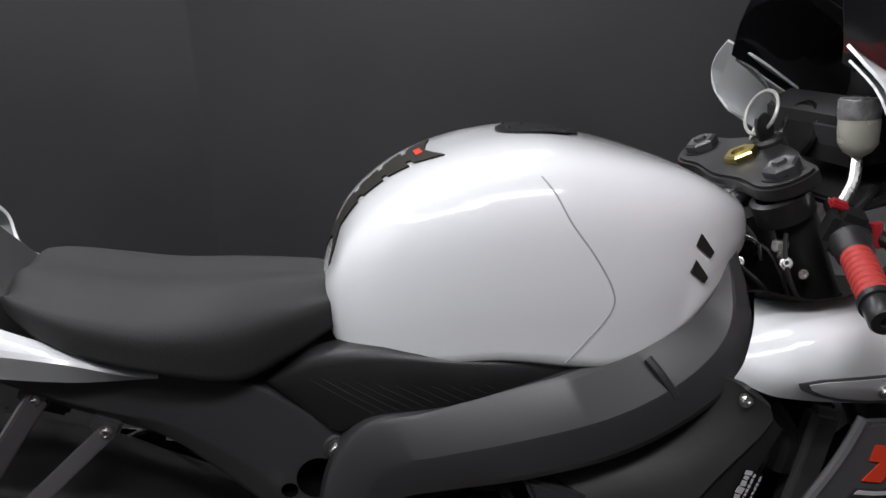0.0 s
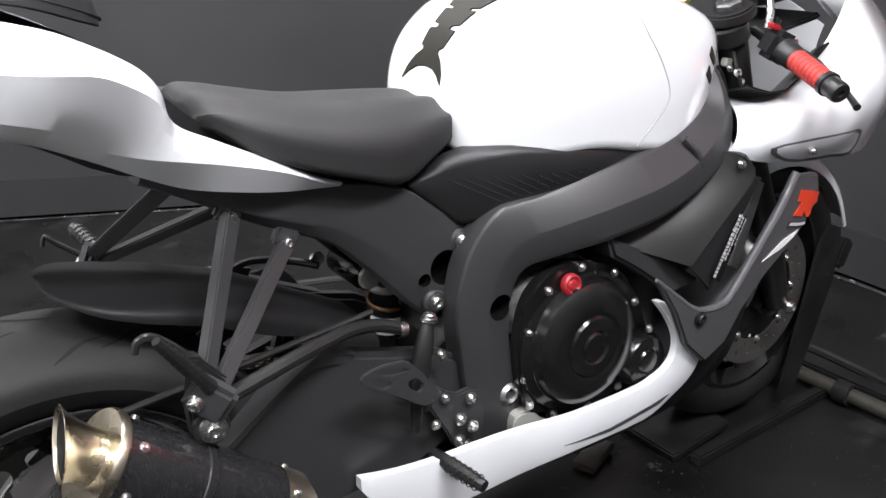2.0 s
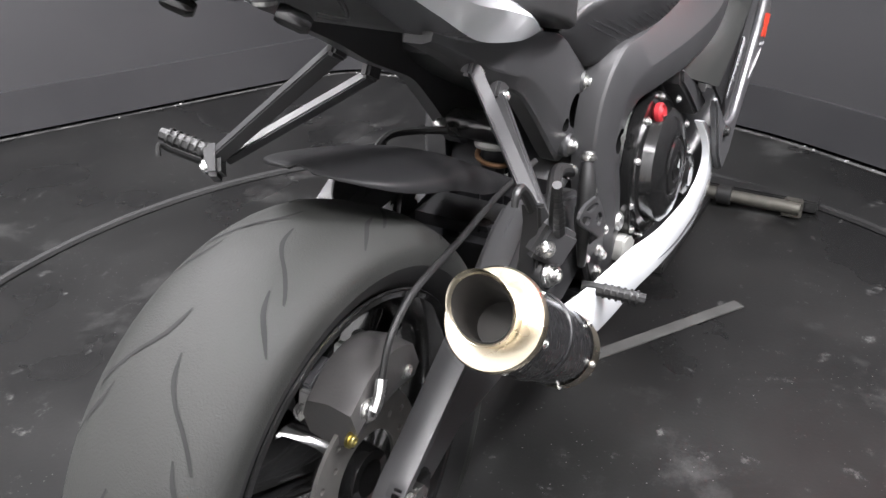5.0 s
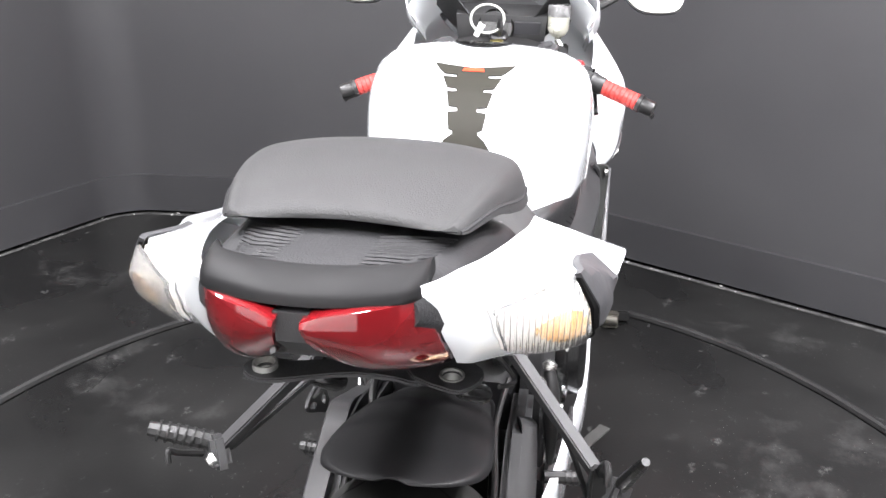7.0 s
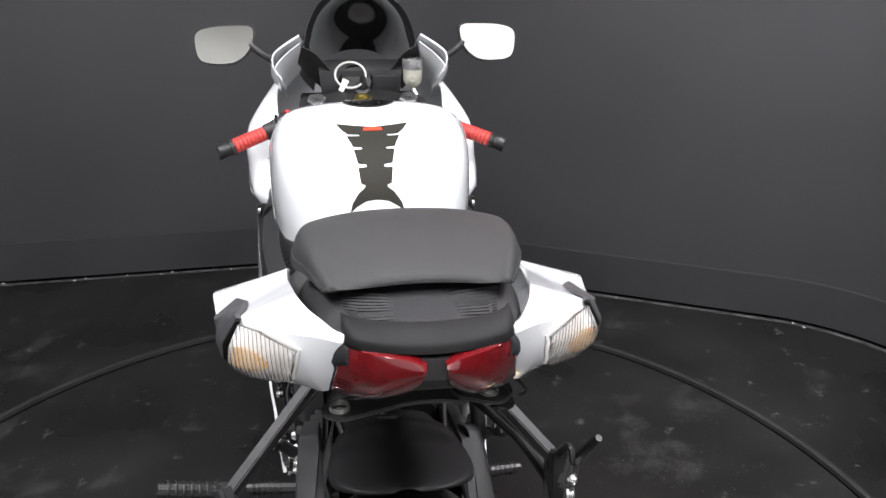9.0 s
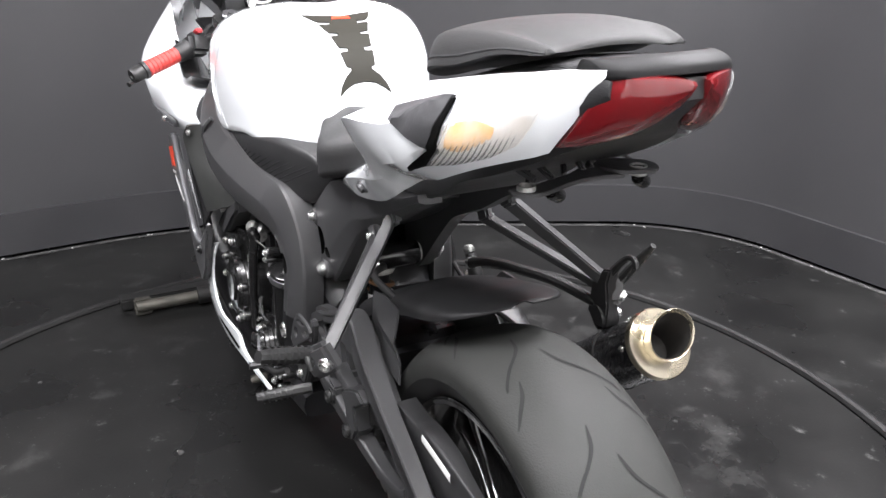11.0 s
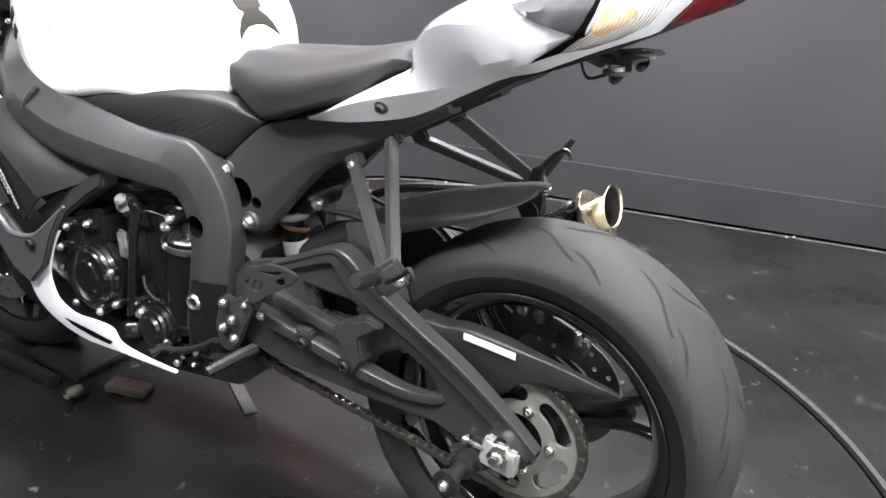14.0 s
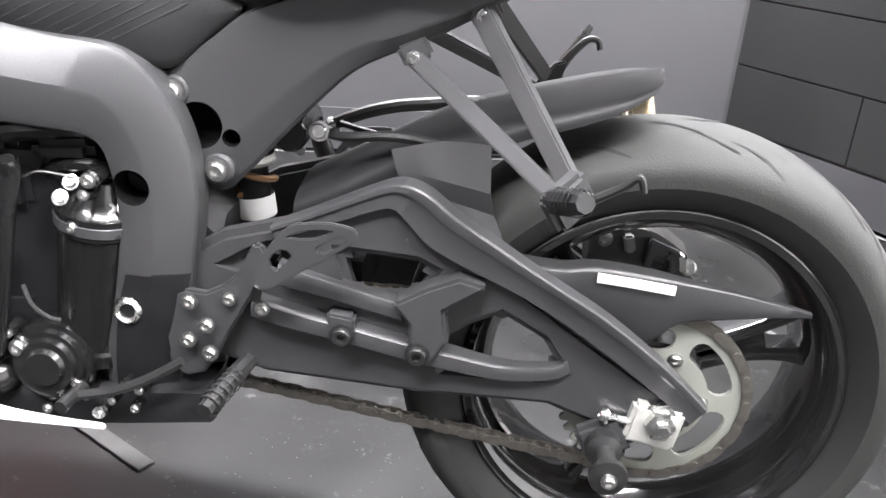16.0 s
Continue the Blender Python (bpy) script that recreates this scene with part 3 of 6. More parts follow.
# pillion seat and black tail centre
def flat_half(zt, zb, w):
    return [(0, zt), (0.5 * w, zt - 0.003), (0.86 * w, zt - 0.012), (1.0 * w, zt - 0.45 * (zt - zb)), (0.97 * w, zb), (0.5 * w, zb), (0, zb)]


def pad_half(zt, zb, w):
    h = zt - zb
    return [(0, zt), (0.45 * w, zt - 0.002), (0.78 * w, zt - 0.008), (0.93 * w, zt - 0.32 * h), (1.0 * w, zt - 0.78 * h), (0.97 * w, zb), (0.5 * w, zb + 0.003), (0, zb + 0.005)]


PILL = [(0.114, 1.008, 0.982, 0.050), (0.106, 1.028, 0.984, 0.074), (0.08, 1.046, 0.994, 0.102), (0.03, 1.062, 1.012, 0.122), (-0.03, 1.072, 1.024, 0.120), (-0.09, 1.073, 1.044, 0.106), (-0.138, 1.066, 1.050, 0.091), (-0.148, 1.060, 1.052, 0.086)]
pillion = part("pillion_seat", loft([half_section(x, pad_half(a, b, w)) for x, a, b, w in PILL], 3, 4), SEAT, bike, "matt black vinyl pillion pad", 60)
for e in (1, -1):
    hem = [(x + (0.002 if x > 0.1 else 0), e * w * 0.998, a - 0.76 * (a - b)) for x, a, b, w in PILL]
    part("hem", tube(hem, 0.0016, 6, 4), TEXTURED, pillion)
part("hem", tube([(0.113, -0.050, 0.99), (0.1165, -0.03, 1.004), (0.117, 0, 1.005), (0.1165, 0.03, 1.004), (0.113, 0.050, 0.99)], 0.0016, 6, 4), TEXTURED, pillion)
TAILC = [(0.10, 0.965, 0.92, 0.112), (0.03, 1.000, 0.92, 0.120), (-0.05, 1.028, 0.93, 0.115), (-0.12, 1.043, 0.955, 0.104), (-0.17, 1.049, 0.985, 0.093), (-0.205, 1.055, 1.005, 0.083), (-0.226, 1.057, 1.020, 0.074), (-0.233, 1.053, 1.024, 0.070)]
tailc = part("tail_centre", loft([half_section(x, flat_half(a, b, w)) for x, a, b, w in TAILC], 3, 4), TEXTURED, bike, "textured black plastic tail top", 50)
# lip under the rear edge of the tail top
lip = [[(x + .026, y, z + .003), (x + .016, y, z + .0045), (x + .006, y, z + .003), (x - .002, y, z), (x - .006, y, z - .004), (x - .004, y, z - .011), (x + .030, y, z - .011)] for y, x, z in ((-.074, -.216, 1.051), (-.070, -.226, 1.053), (-.060, -.238, 1.055), (-.03, -.253, 1.058), (0, -.258, 1.059), (.03, -.253, 1.058), (.060, -.238, 1.055), (.070, -.226, 1.053), (.074, -.216, 1.051))]
part("tail_lip", loft(lip, 3, 3), LIPBLACK, tailc, "smooth gloss black band over the tail light", 60)
me = tailc.data
over = BVHTree.FromPolygons([v.co for v in me.vertices], [p.vertices[:] for p in me.polygons])
for e in (1, -1):
    for k in range(11):
        x = -0.136 - k * 0.0078
        line = [over.ray_cast(Vector((x + dx, e * y, 1.2)), Vector((0, 0, -1)))[0] for dx, y in ((0.016, 0.080 - 0.0018 * k), (0.008, 0.070 - 0.0014 * k), (0.0, 0.056), (-0.008, 0.040), (-0.012, 0.028))]
        line = [p for p in line if p]
        if len(line) > 2:
            part("rib", tube(line, [0.0008] + [0.0022] * (len(line) - 2) + [0.0006], 5, 3), TEXTURED, tailc)

# tail cowls, inserts, turn signals
COWL = [[(.356, .120, .777), (.356, .121, .7765), (.356, .122, .776), (.356, .1225, .7755), (.356, .123, .775), (.354, .119, .771)],
        [(.33, .124, .788), (.33, .128, .787), (.33, .130, .786), (.33, .131, .785), (.33, .131, .782), (.33, .121, .774)],
        [(.27, .128, .820), (.27, .136, .819), (.27, .141, .817), (.27, .145, .815), (.27, .148, .811), (.27, .130, .783)],
        [(.20, .130, .857), (.20, .140, .853), (.20, .148, .848), (.20, .153, .842), (.20, .155, .834), (.20, .133, .798)],
        [(.155, .132, .884), (.155, .145, .876), (.155, .155, .866), (.155, .161, .857), (.155, .162, .847), (.153, .134, .812)],
        [(.140, .148, .925), (.130, .178, .915), (.125, .176, .892), (.120, .170, .872), (.115, .166, .858), (.112, .136, .832)],
        [(.118, .138, .952), (.098, .208, .940), (.095, .193, .909), (.090, .178, .885), (.085, .166, .868), (.080, .137, .850)],
        [(.062, .131, .984), (.065, .219, .956), (.060, .202, .925), (.050, .180, .896), (.050, .165, .882), (.050, .138, .866)],
        [(.020, .131, .999), (.020, .213, .961), (.015, .204, .936), (.015, .188, .910), (.012, .170, .898), (.010, .141, .886)],
        [(-.025, .128, 1.010), (-.030, .203, .970), (-.030, .196, .945), (-.030, .190, .925), (-.032, .182, .914), (-.035, .145, .900)],
        [(-.070, .121, 1.021), (-.072, .186, .992), (-.075, .194, .970), (-.075, .190, .950), (-.070, .180, .932), (-.066, .142, .914)],
        [(-.110, .114, 1.030), (-.115, .167, 1.014), (-.115, .180, .985), (-.110, .178, .963), (-.108, .160, .946), (-.100, .130, .930)],
        [(-.152, .103, 1.038), (-.152, .143, 1.022), (-.150, .148, .998), (-.145, .144, .975), (-.140, .133, .960), (-.130, .112, .943)],
        [(-.190, .090, 1.046), (-.188, .112, 1.032), (-.182, .116, 1.008), (-.172, .114, .985), (-.165, .108, .970), (-.155, .099, .953)],
        [(-.212, .081, 1.049), (-.206, .094, 1.038), (-.198, .098, 1.015), (-.187, .100, .993), (-.176, .098, .974), (-.163, .094, .957)],
        [(-.236, .066, 1.052), (-.226, .074, 1.042), (-.213, .079, 1.020), (-.199, .083, .997), (-.183, .086, .978), (-.168, .088, .960)]]
for s in (1, -1):
    bm = loft([side(s, row) for row in COWL], 1, 5, False, False)
    cowl = part("tail_cowl", solid(bm, 0.004), WHITE, bike, "glossy white tail fairing panel", 21)
    ins = [(-.010, .187, .985), (-.035, .182, .996), (-.080, .174, 1.008), (-.121, .166, 1.015), (-.113, .180, .985), (-.104, .186, .968), (-.097, .190, .957), (-.074, .192, .961), (-.048, .192, .967), (-.026, .190, .976)]
    part("insert_panel", drape(side(s, ins), cowl, (0, -s, -0.35), 0.003, 0.005), INSERT, cowl, "dark grey textured insert")
    low = [(-.117, .170, 1.010), (-.123, .166, 1.013), (-.118, .176, .985), (-.106, .182, .958), (-.078, .178, .934), (-.043, .189, .919), (-.075, .189, .941), (-.096, .190, .956), (-.108, .184, .975)]
    # flat strip on the cowl, the gap's shade painted near-black
    part("insert_strip", drape(side(s, low), cowl, (0, -s, -0.2), 0.004, 0.003), HOLESHADE, cowl)
    into = (0.62, -s * 0.76, -0.12)
    quad = side(s, [(-.079, .177, .934), (-.107, .181, .958), (-.120, .174, .985), (-.125, .165, 1.013), (-.150, .140, 1.019), (-.184, .102, 1.017), (-.176, .112, .994), (-.163, .124, .970), (-.140, .142, .953), (-.105, .160, .939)])
    part("signal_reflector", drape(quad, cowl, into, .0008, .0008, 1, 3), REFLECT, cowl, "silver lamp bowl")
    glow = side(s, [(-.108, .172, .962), (-.117, .172, .980), (-.124, .164, .990), (-.138, .152, .994), (-.150, .140, .988), (-.147, .140, .978), (-.132, .150, .966), (-.118, .160, .958)])
    part("bulb", drape(glow, cowl, into, .0022, .0008, 2, 2), AMBER, cowl, "amber bulb glow behind the lens")
    lens = part("turn_signal", drape(quad, cowl, into, .0050, .0035, 1, 3), CLEAR, cowl, "clear fluted turn signal lens", 60)
    lens.visible_shadow = False
    if s > 0:
        bolt((0.201, 0.147, 0.819), (0, 1, -0.5), 0.008, cowl, FORKCAP, "seat_lock")

# tail light
for s in (1, -1):
    sec = [side(s, row) for row in (
        [(-.200, .073, 1.036), (-.222, .074, 1.040), (-.213, .079, 1.012), (-.196, .083, .988), (-.178, .086, .968), (-.160, .080, .972)],
        [(-.215, .060, 1.040), (-.245, .060, 1.045), (-.239, .063, 1.016), (-.219, .067, .990), (-.196, .069, .972), (-.178, .064, .978)],
        [(-.230, .042, 1.042), (-.260, .042, 1.047), (-.257, .043, 1.020), (-.240, .045, .996), (-.214, .046, .980), (-.195, .042, .986)],
        [(-.238, .022, 1.042), (-.269, .022, 1.047), (-.268, .023, 1.030), (-.255, .025, 1.010), (-.232, .028, .992), (-.215, .026, .996)],
        [(-.246, .008, 1.040), (-.274, .008, 1.044), (-.274, .009, 1.036), (-.264, .012, 1.022), (-.246, .017, 1.006), (-.232, .015, 1.010)])]
    part("tail_light_lens", loft(sec, 2, 5), REDLENS, bike, "glossy red tail light lens", 50)
sec = [[(x, y, z) for y, z in ((-w, zt), (w, zt), (w * 0.9, zb), (-w * 0.9, zb))] for x, w, zt, zb in ((0.34, .070, .80, .775), (0.22, .085, .85, .800), (0.10, .098, .96, .826), (0.02, .100, .96, .872), (-0.06, .098, .97, .905), (-0.13, .085, .98, .938), (-0.18, .066, 1.0, .965), (-0.208, .040, 1.02, .980), (-0.235, .016, 1.040, 1.0), (-0.266, .011, 1.046, 1.026))]
part("tail_underside", loft(sec, 1, 3), PLASTIC, bike, "black plastic underside of the tail")

def flat(outline, z, thick, holes=(), n=1):
    """A flat sheet piece lying level, cut along an outline in x, y."""
    bm = plate(outline, 0, thick, holes, bevel=.0012, n=n)
    for v in bm.verts:
        v.co = (v.co.x, v.co.z, z + v.co.y)
    bmesh.ops.recalc_face_normals(bm, faces=bm.faces)
    return bm


def circle(x, y, r, n=16):
    return [(x + r * math.cos(2 * math.pi * k / n), y + r * math.sin(2 * math.pi * k / n)) for k in range(n)]


tab = [(-.060, -.052), (-.084, -.093), (-.096, -.102), (-.112, -.101), (-.126, -.090), (-.128, -.078), (-.114, -.046), (-.090, -.036)]
bracket = part("plate_bracket", flat([(-.058, -.046), (-.072, -.018), (-.086, .006), (-.094, .034), (-.100, .058), (-.098, .084), (-.108, .097), (-.124, .095), (-.133, .080), (-.130, .062), (-.120, .034), (-.111, .004), (-.112, -.030), (-.116, -.052), (-.090, -.062)], .899, .005, [circle(-.115, .079, .008)], 2), BRACKET, bike, "grey-black number plate bracket with pierced ends")
part("bracket_tab", flat(tab, .904, .004, [circle(-.107, -.077, .008)], 2), BRACKET, bracket)
for x, y in ((-.115, .079), (-.107, -.077)):
    part("bracket_eye", lathe([(.0085, -.004), (.0105, -.004), (.011, 0), (.0105, .007), (.0085, .007), (.0085, -.004)], (x, y, .902), (0, 0, 1), 18), CASTALU, bracket, "bare metal eyelet")
for a, b in (((-.092, .030), (-.046, .036)), ((-.090, .014), (-.052, -.008)), ((-.084, -.018), (-.056, -.018)), ((-.080, -.030), (-.052, -.042)), ((-.088, .050), (-.052, .070))):
    part("bracket_strut", bar((a[0], a[1], .902), (b[0], b[1], .918), .009, .006, (0, 1, 0)), BRACKET, bracket)
for x, y, z in ((-.100, .040, .900), (-.095, -.115, .898)):
    part("connector", lathe([(0, .012), (.0075, .012), (.009, .008), (.009, -.012), (.006, -.018), (0, -.018)], (x, y * .8, z - .012), (-.3, .5, .3), 12), BLACK, bike, "loose black wiring connector")
    part("wire", tube([(-.04, y * .5, .925), (-.05, y * .9, .90), (-.065, y * 1.1, .882), (-.09, y, .890)], .0022, 6), HOSE, bike)
# frame spars, rear frame rails, side covers
SPAR = [(1.021, 0.902, 1.047, 0.902, 0.112, 0.050), (0.997, 0.866, 1.031, 0.856, 0.150, 0.075), (0.985, 0.838, 1.030, 0.816, 0.180, 0.095), (0.965, 0.807, 1.026, 0.765, 0.205, 0.108), (0.927, 0.791, 0.999, 0.715, 0.222, 0.116),
        (0.879, 0.770, 0.935, 0.677, 0.232, 0.120), (0.822, 0.754, 0.849, 0.646, 0.232, 0.122), (0.738, 0.736, 0.747, 0.629, 0.220, 0.124), (0.648, 0.715, 0.660, 0.619, 0.200, 0.122), (0.578, 0.700, 0.609, 0.605, 0.182, 0.118),
        (0.532, 0.640, 0.580, 0.562, 0.170, 0.112), (0.510, 0.560, 0.578, 0.510, 0.168, 0.112), (0.514, 0.480, 0.582, 0.460, 0.172, 0.114), (0.523, 0.410, 0.592, 0.405, 0.172, 0.114), (0.534, 0.345, 0.606, 0.345, 0.168, 0.112),
        (0.545, 0.285, 0.612, 0.285, 0.158, 0.108)]
SPAR_RING = ((0, 0), (0, .80), (.05, .93), (.12, .965), (.46, 1.0), (.53, .99), (.93, .74), (.98, .68), (1, .60), (1, 0))
RAIL_RING = ((0, 0), (0, .60), (.04, .70), (.26, .96), (.32, .99), (.92, 1), (.98, .96), (1, .86), (1, 0))
RAIL = [(.566, .662, .545, .552, .112, .070), (.530, .688, .500, .536, .113, .070), (.498, .713, .468, .560, .113, .070), (.462, .741, .432, .600, .112, .070), (.412, .760, .388, .648, .111, .070), (.360, .771, .345, .688, .110, .069),
        (.300, .779, .290, .716, .108, .068), (.250, .786, .240, .741, .106, .067), (.180, .803, .172, .782, .104, .066), (.120, .826, .115, .812, .100, .065)]
SIDECOVER = [(.885, .756, .880, .742, .190, .13), (.80, .764, .80, .722, .190, .13), (.70, .776, .70, .710, .184, .12), (.62, .786, .63, .700, .165, .11), (.575, .786, .590, .688, .150, .10), (.530, .776, .545, .676, .126, .09), (.500, .760, .512, .702, .112, .08), (.470, .745, .472, .736, .098, .07)]


def on_side(target, s):
    """A function that lays (x, z) onto the target's side s."""
    me = target.data
    tree = BVHTree.FromPolygons([v.co for v in me.vertices], [p.vertices[:] for p in me.polygons])
    return lambda x, z: tree.ray_cast(Vector((x, s * 0.5, z)), Vector((0, -s, 0)))[0]


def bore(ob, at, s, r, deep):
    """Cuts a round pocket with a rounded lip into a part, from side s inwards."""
    # near-black lining, the pocket's shade put into the colour
    ob.data.materials.append(HOLESHADE)
    cut = part("cutter", lathe([(0, .03), (r * 1.06, .03), (r * 1.02, -.004), (r, -.008), (r * .96, -deep), (0, -deep)], at, (0, s, 0), 28), HOLESHADE)
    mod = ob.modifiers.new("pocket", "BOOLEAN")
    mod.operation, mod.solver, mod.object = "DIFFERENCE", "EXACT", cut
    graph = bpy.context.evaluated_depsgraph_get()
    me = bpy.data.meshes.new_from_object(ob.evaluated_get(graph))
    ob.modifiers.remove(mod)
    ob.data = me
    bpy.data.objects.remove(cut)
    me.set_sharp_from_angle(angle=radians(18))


SPAR = SPAR[:10] + [(a, b, c + 0.018, d, e, f) for a, b, c, d, e, f in SPAR[10:]]
for s in (1, -1):
    spar = part("frame_spar", beam(SPAR, s, 6, SPAR_RING), FRAME, bike, "satin black cast frame spar", 16)
    if s > 0:
        guard = [(.513, .4545), (.535, .4545), (.560, .4545), (.586, .4545), (.596, .420), (.603, .380), (.609, .335), (.612, .300), (.585, .290), (.548, .290), (.536, .335), (.526, .390), (.518, .425)]
        part("frame_guard", drape([(a, .4, c) for a, c in guard], spar, (0, -1, 0), .0008, .0012, 1, 3), GUARDBLACK, spar, "matt black lower frame cover")
    rail = part("rear_frame", beam(RAIL, s, 5, RAIL_RING), FRAME, bike, "satin black rear frame side", 18)
    cover = part("side_cover", beam(SIDECOVER, s), PLASTIC, bike, "ribbed black cover under the tank", 60)
    lay = on_side(cover, s)
    for k in range(17):
        f = 1 - k / 24
        x, z = 0.590 + k * 0.0165, 0.708 + 0.0012 * k
        line = [lay(x - 0.088 * f * u, z + 0.048 * f * u) for u in (0, 0.25, 0.5, 0.75, 1)]
        line = [p - Vector((0, s * 0.0012, 0)) for p in line if p]
        if len(line) > 2:
            part("cover_rib", tube(line, [0.0019] * (len(line) - 1) + [0.0005], 5, 2), TEXTURED, cover)
    bore(rail, (0.517, s * 0.115, 0.6155), s, 0.026, 0.034)
    bore(rail, (0.481, s * 0.115, 0.604), s, 0.010, 0.030)
    bore(spar, (0.575, s * 0.170, 0.555), s, 0.020, 0.048)
    part("frame_weld", tube([(0.892, s * 0.214, 0.762), (0.904, s * 0.226, 0.744), (0.919, s * 0.228, 0.718)], 0.005, 6, 4), FRAME, bike)
    for x, z, r, y in ((0.544, 0.6515, 0.0095, 0.108), (0.4975, 0.5665, 0.0095, 0.107)):
        part("bolt_boss", lathe([(0.019, -0.03), (0.019, 0.004), (0.016, 0.008), (0.0, 0.008)], (x, s * y, z), (0, s, 0), 20), FRAME, bike)
        bolt((x, s * (y + 0.010), z), (0, s, 0), r, bike)
    part("pivot_bolt", lathe([(0.009, 0.001), (0.009, 0.007), (0.013, 0.010), (0.017, 0.006), (0.0185, -0.002)], (0.587, s * 0.168, 0.409), (0, s, 0), 24), ALU if s < 0 else STEEL, bike, "silver swingarm pivot")
    for x, z in ((0.516, 0.4275), (0.497, 0.399), (0.519, 0.378), (0.494, 0.363)):
        bolt((x, s * 0.172, z), (0, s, 0), 0.0072, bike)

# engine
eng = part("engine_block", loft([[(x, y * w, z0 + (z1 - z0) * t) for y, t in ((-1, .1), (-1, .9), (-.8, 1), (.8, 1), (1, .9), (1, .1), (.8, 0), (-.8, 0))]
                                 for x, w, z0, z1 in ((0.50, .10, .27, .50), (0.60, .13, .24, .60), (0.75, .15, .22, .62), (0.90, .15, .25, .60), (0.98, .12, .32, .56))], 1, 2), ENGINE, bike, "satin black engine")
cover = part("clutch_cover", lathe([(0.0, 0.046), (0.020, 0.046), (0.024, 0.043), (0.028, 0.046), (0.046, 0.045), (0.050, 0.041), (0.056, 0.044), (0.084, 0.040), (0.098, 0.030), (0.104, 0.012), (0.118, 0.008), (0.121, 0.0), (0.121, -0.05)], (0.716, -0.182, 0.468), (-0.1, -1, 0.06), 48), BLACK, eng, "gloss black round clutch cover")
part("starter_cover", lathe([(0.0, 0.034), (0.018, 0.034), (0.021, 0.030), (0.025, 0.033), (0.040, 0.030), (0.047, 0.020), (0.050, 0.0), (0.050, -0.05)], (0.832, -0.192, 0.402), (0.1, -1, 0.05), 36), BLACK, eng)
part("cover_lip", plate([(0.600, 0.538), (0.628, 0.582), (0.690, 0.603), (0.788, 0.568), (0.833, 0.518), (0.863, 0.458), (0.883, 0.398), (0.873, 0.363), (0.818, 0.343), (0.738, 0.333), (0.658, 0.340), (0.606, 0.392), (0.592, 0.470)], 0.165, 0.186, bevel=0.005, n=3, s=-1), BLACK, eng)
part("silver_case", plate([(0.600, 0.522), (0.614, 0.562), (0.655, 0.587), (0.709, 0.596), (0.742, 0.589), (0.733, 0.572), (0.677, 0.566), (0.640, 0.542), (0.626, 0.504), (0.606, 0.492)], 0.140, 0.183, bevel=0.004, n=3, s=-1), CASTALU, eng, "stained bare aluminium case edge")
part("silver_sump", plate([(0.590, .372), (0.622, .372), (0.655, .360), (0.64, .335), (0.592, .330)], 0.130, 0.186, bevel=0.006, n=3, s=-1), PALEALU, eng)
cap = part("oil_cap", lathe([(0, 0.010), (0.006, 0.010), (0.009, 0.007), (0.013, 0.010), (0.0165, 0.007), (0.0175, 0.0), (0.012, -0.006), (0.012, -0.02)], (0.685, -0.193, 0.571), (-0.1, -1, 0.2), 18), RED, eng, "red anodised oil filler cap")
for x, y, z in ((0.712, .189, .590), (0.649, .188, .567), (0.768, .203, .571), (0.612, .188, .510), (0.806, .213, .515), (0.845, .212, .455), (0.604, .188, .435), (0.615, .188, .385), (0.665, .188, .352), (0.735, .190, .346), (0.800, .195, .356), (0.855, .212, .385)):
    bolt((x, -y, z), (0, -1, 0), 0.0052, eng)
# left engine side
part("generator_cover", lathe([(0, .040), (.030, .040), (.034, .036), (.050, .035), (.054, .031), (.060, .033), (.064, .027), (.069, .028), (.073, .020), (.079, .019), (.083, .008), (.084, -.05)], (0.820, 0.183, 0.412), (-0.08, 1, 0.06), 44), BLACK, eng, "gloss black ribbed generator cover")
part("upper_case", block((.125, .080, .075), (.835, .165, .500), (0, 10, 3), .014), BLACK, eng)
part("case_plate", block((.055, .010, .030), (.805, .208, .522), (0, 18, 4), .003), BLACK, eng)
part("case_step", block((.05, .06, .06), (.775, .150, .430), (0, 8, 0), .010), BLACK, eng)
canister = part("oil_cooler", lathe([(0, .236), (.016, .234), (.028, .226), (.034, .208), (.046, .192), (.049, .190), (.049, .166), (.046, .163), (.045, .020), (.048, .016), (.048, 0), (0, 0)], (0.650, .130, .330), (-.13, .02, 1), 36), BLACK, eng, "upright gloss black cylinder")
part("cooler_band", lathe([(.0485, .170), (.0502, .171), (.0502, .182), (.0485, .183)], (0.650, .130, .330), (-.13, .02, 1), 36), FORKCAP, canister, "grey alloy band")
for k in range(5):
    q = 2 * math.pi * k / 5 + 1.35
    bolt((0.627 + .049 * math.cos(q), .133 + .049 * math.sin(q), .508), (math.cos(q), math.sin(q), 0), .0058, canister)
for x, y, z in ((.645, .160, .553), (.657, .163, .535), (.603, .160, .525)):
    bolt((x, y, z), (-.1, .8, .5), .0068, canister)
part("cooler_pipe", tube([(.600, .130, .560), (.622, .150, .572), (.652, .152, .570), (.680, .140, .560)], .009, 8), BLACK, canister)
low = part("sprocket_cover", lathe([(0, .036), (.020, .036), (.024, .030), (.032, .030), (.035, .023), (.041, .023), (.044, .015), (.049, .014), (.052, .004), (.052, -.05)], (0.682, 0.168, 0.335), (-.1, 1, 0.1), 34), BLACK, eng, "stepped gloss black cover")
part("cover_nose", lathe([(0, .030), (.014, .029), (.022, .020), (.025, 0), (.025, -.04)], (.742, .176, .312), (.3, 1, .05), 24), BLACK, low)
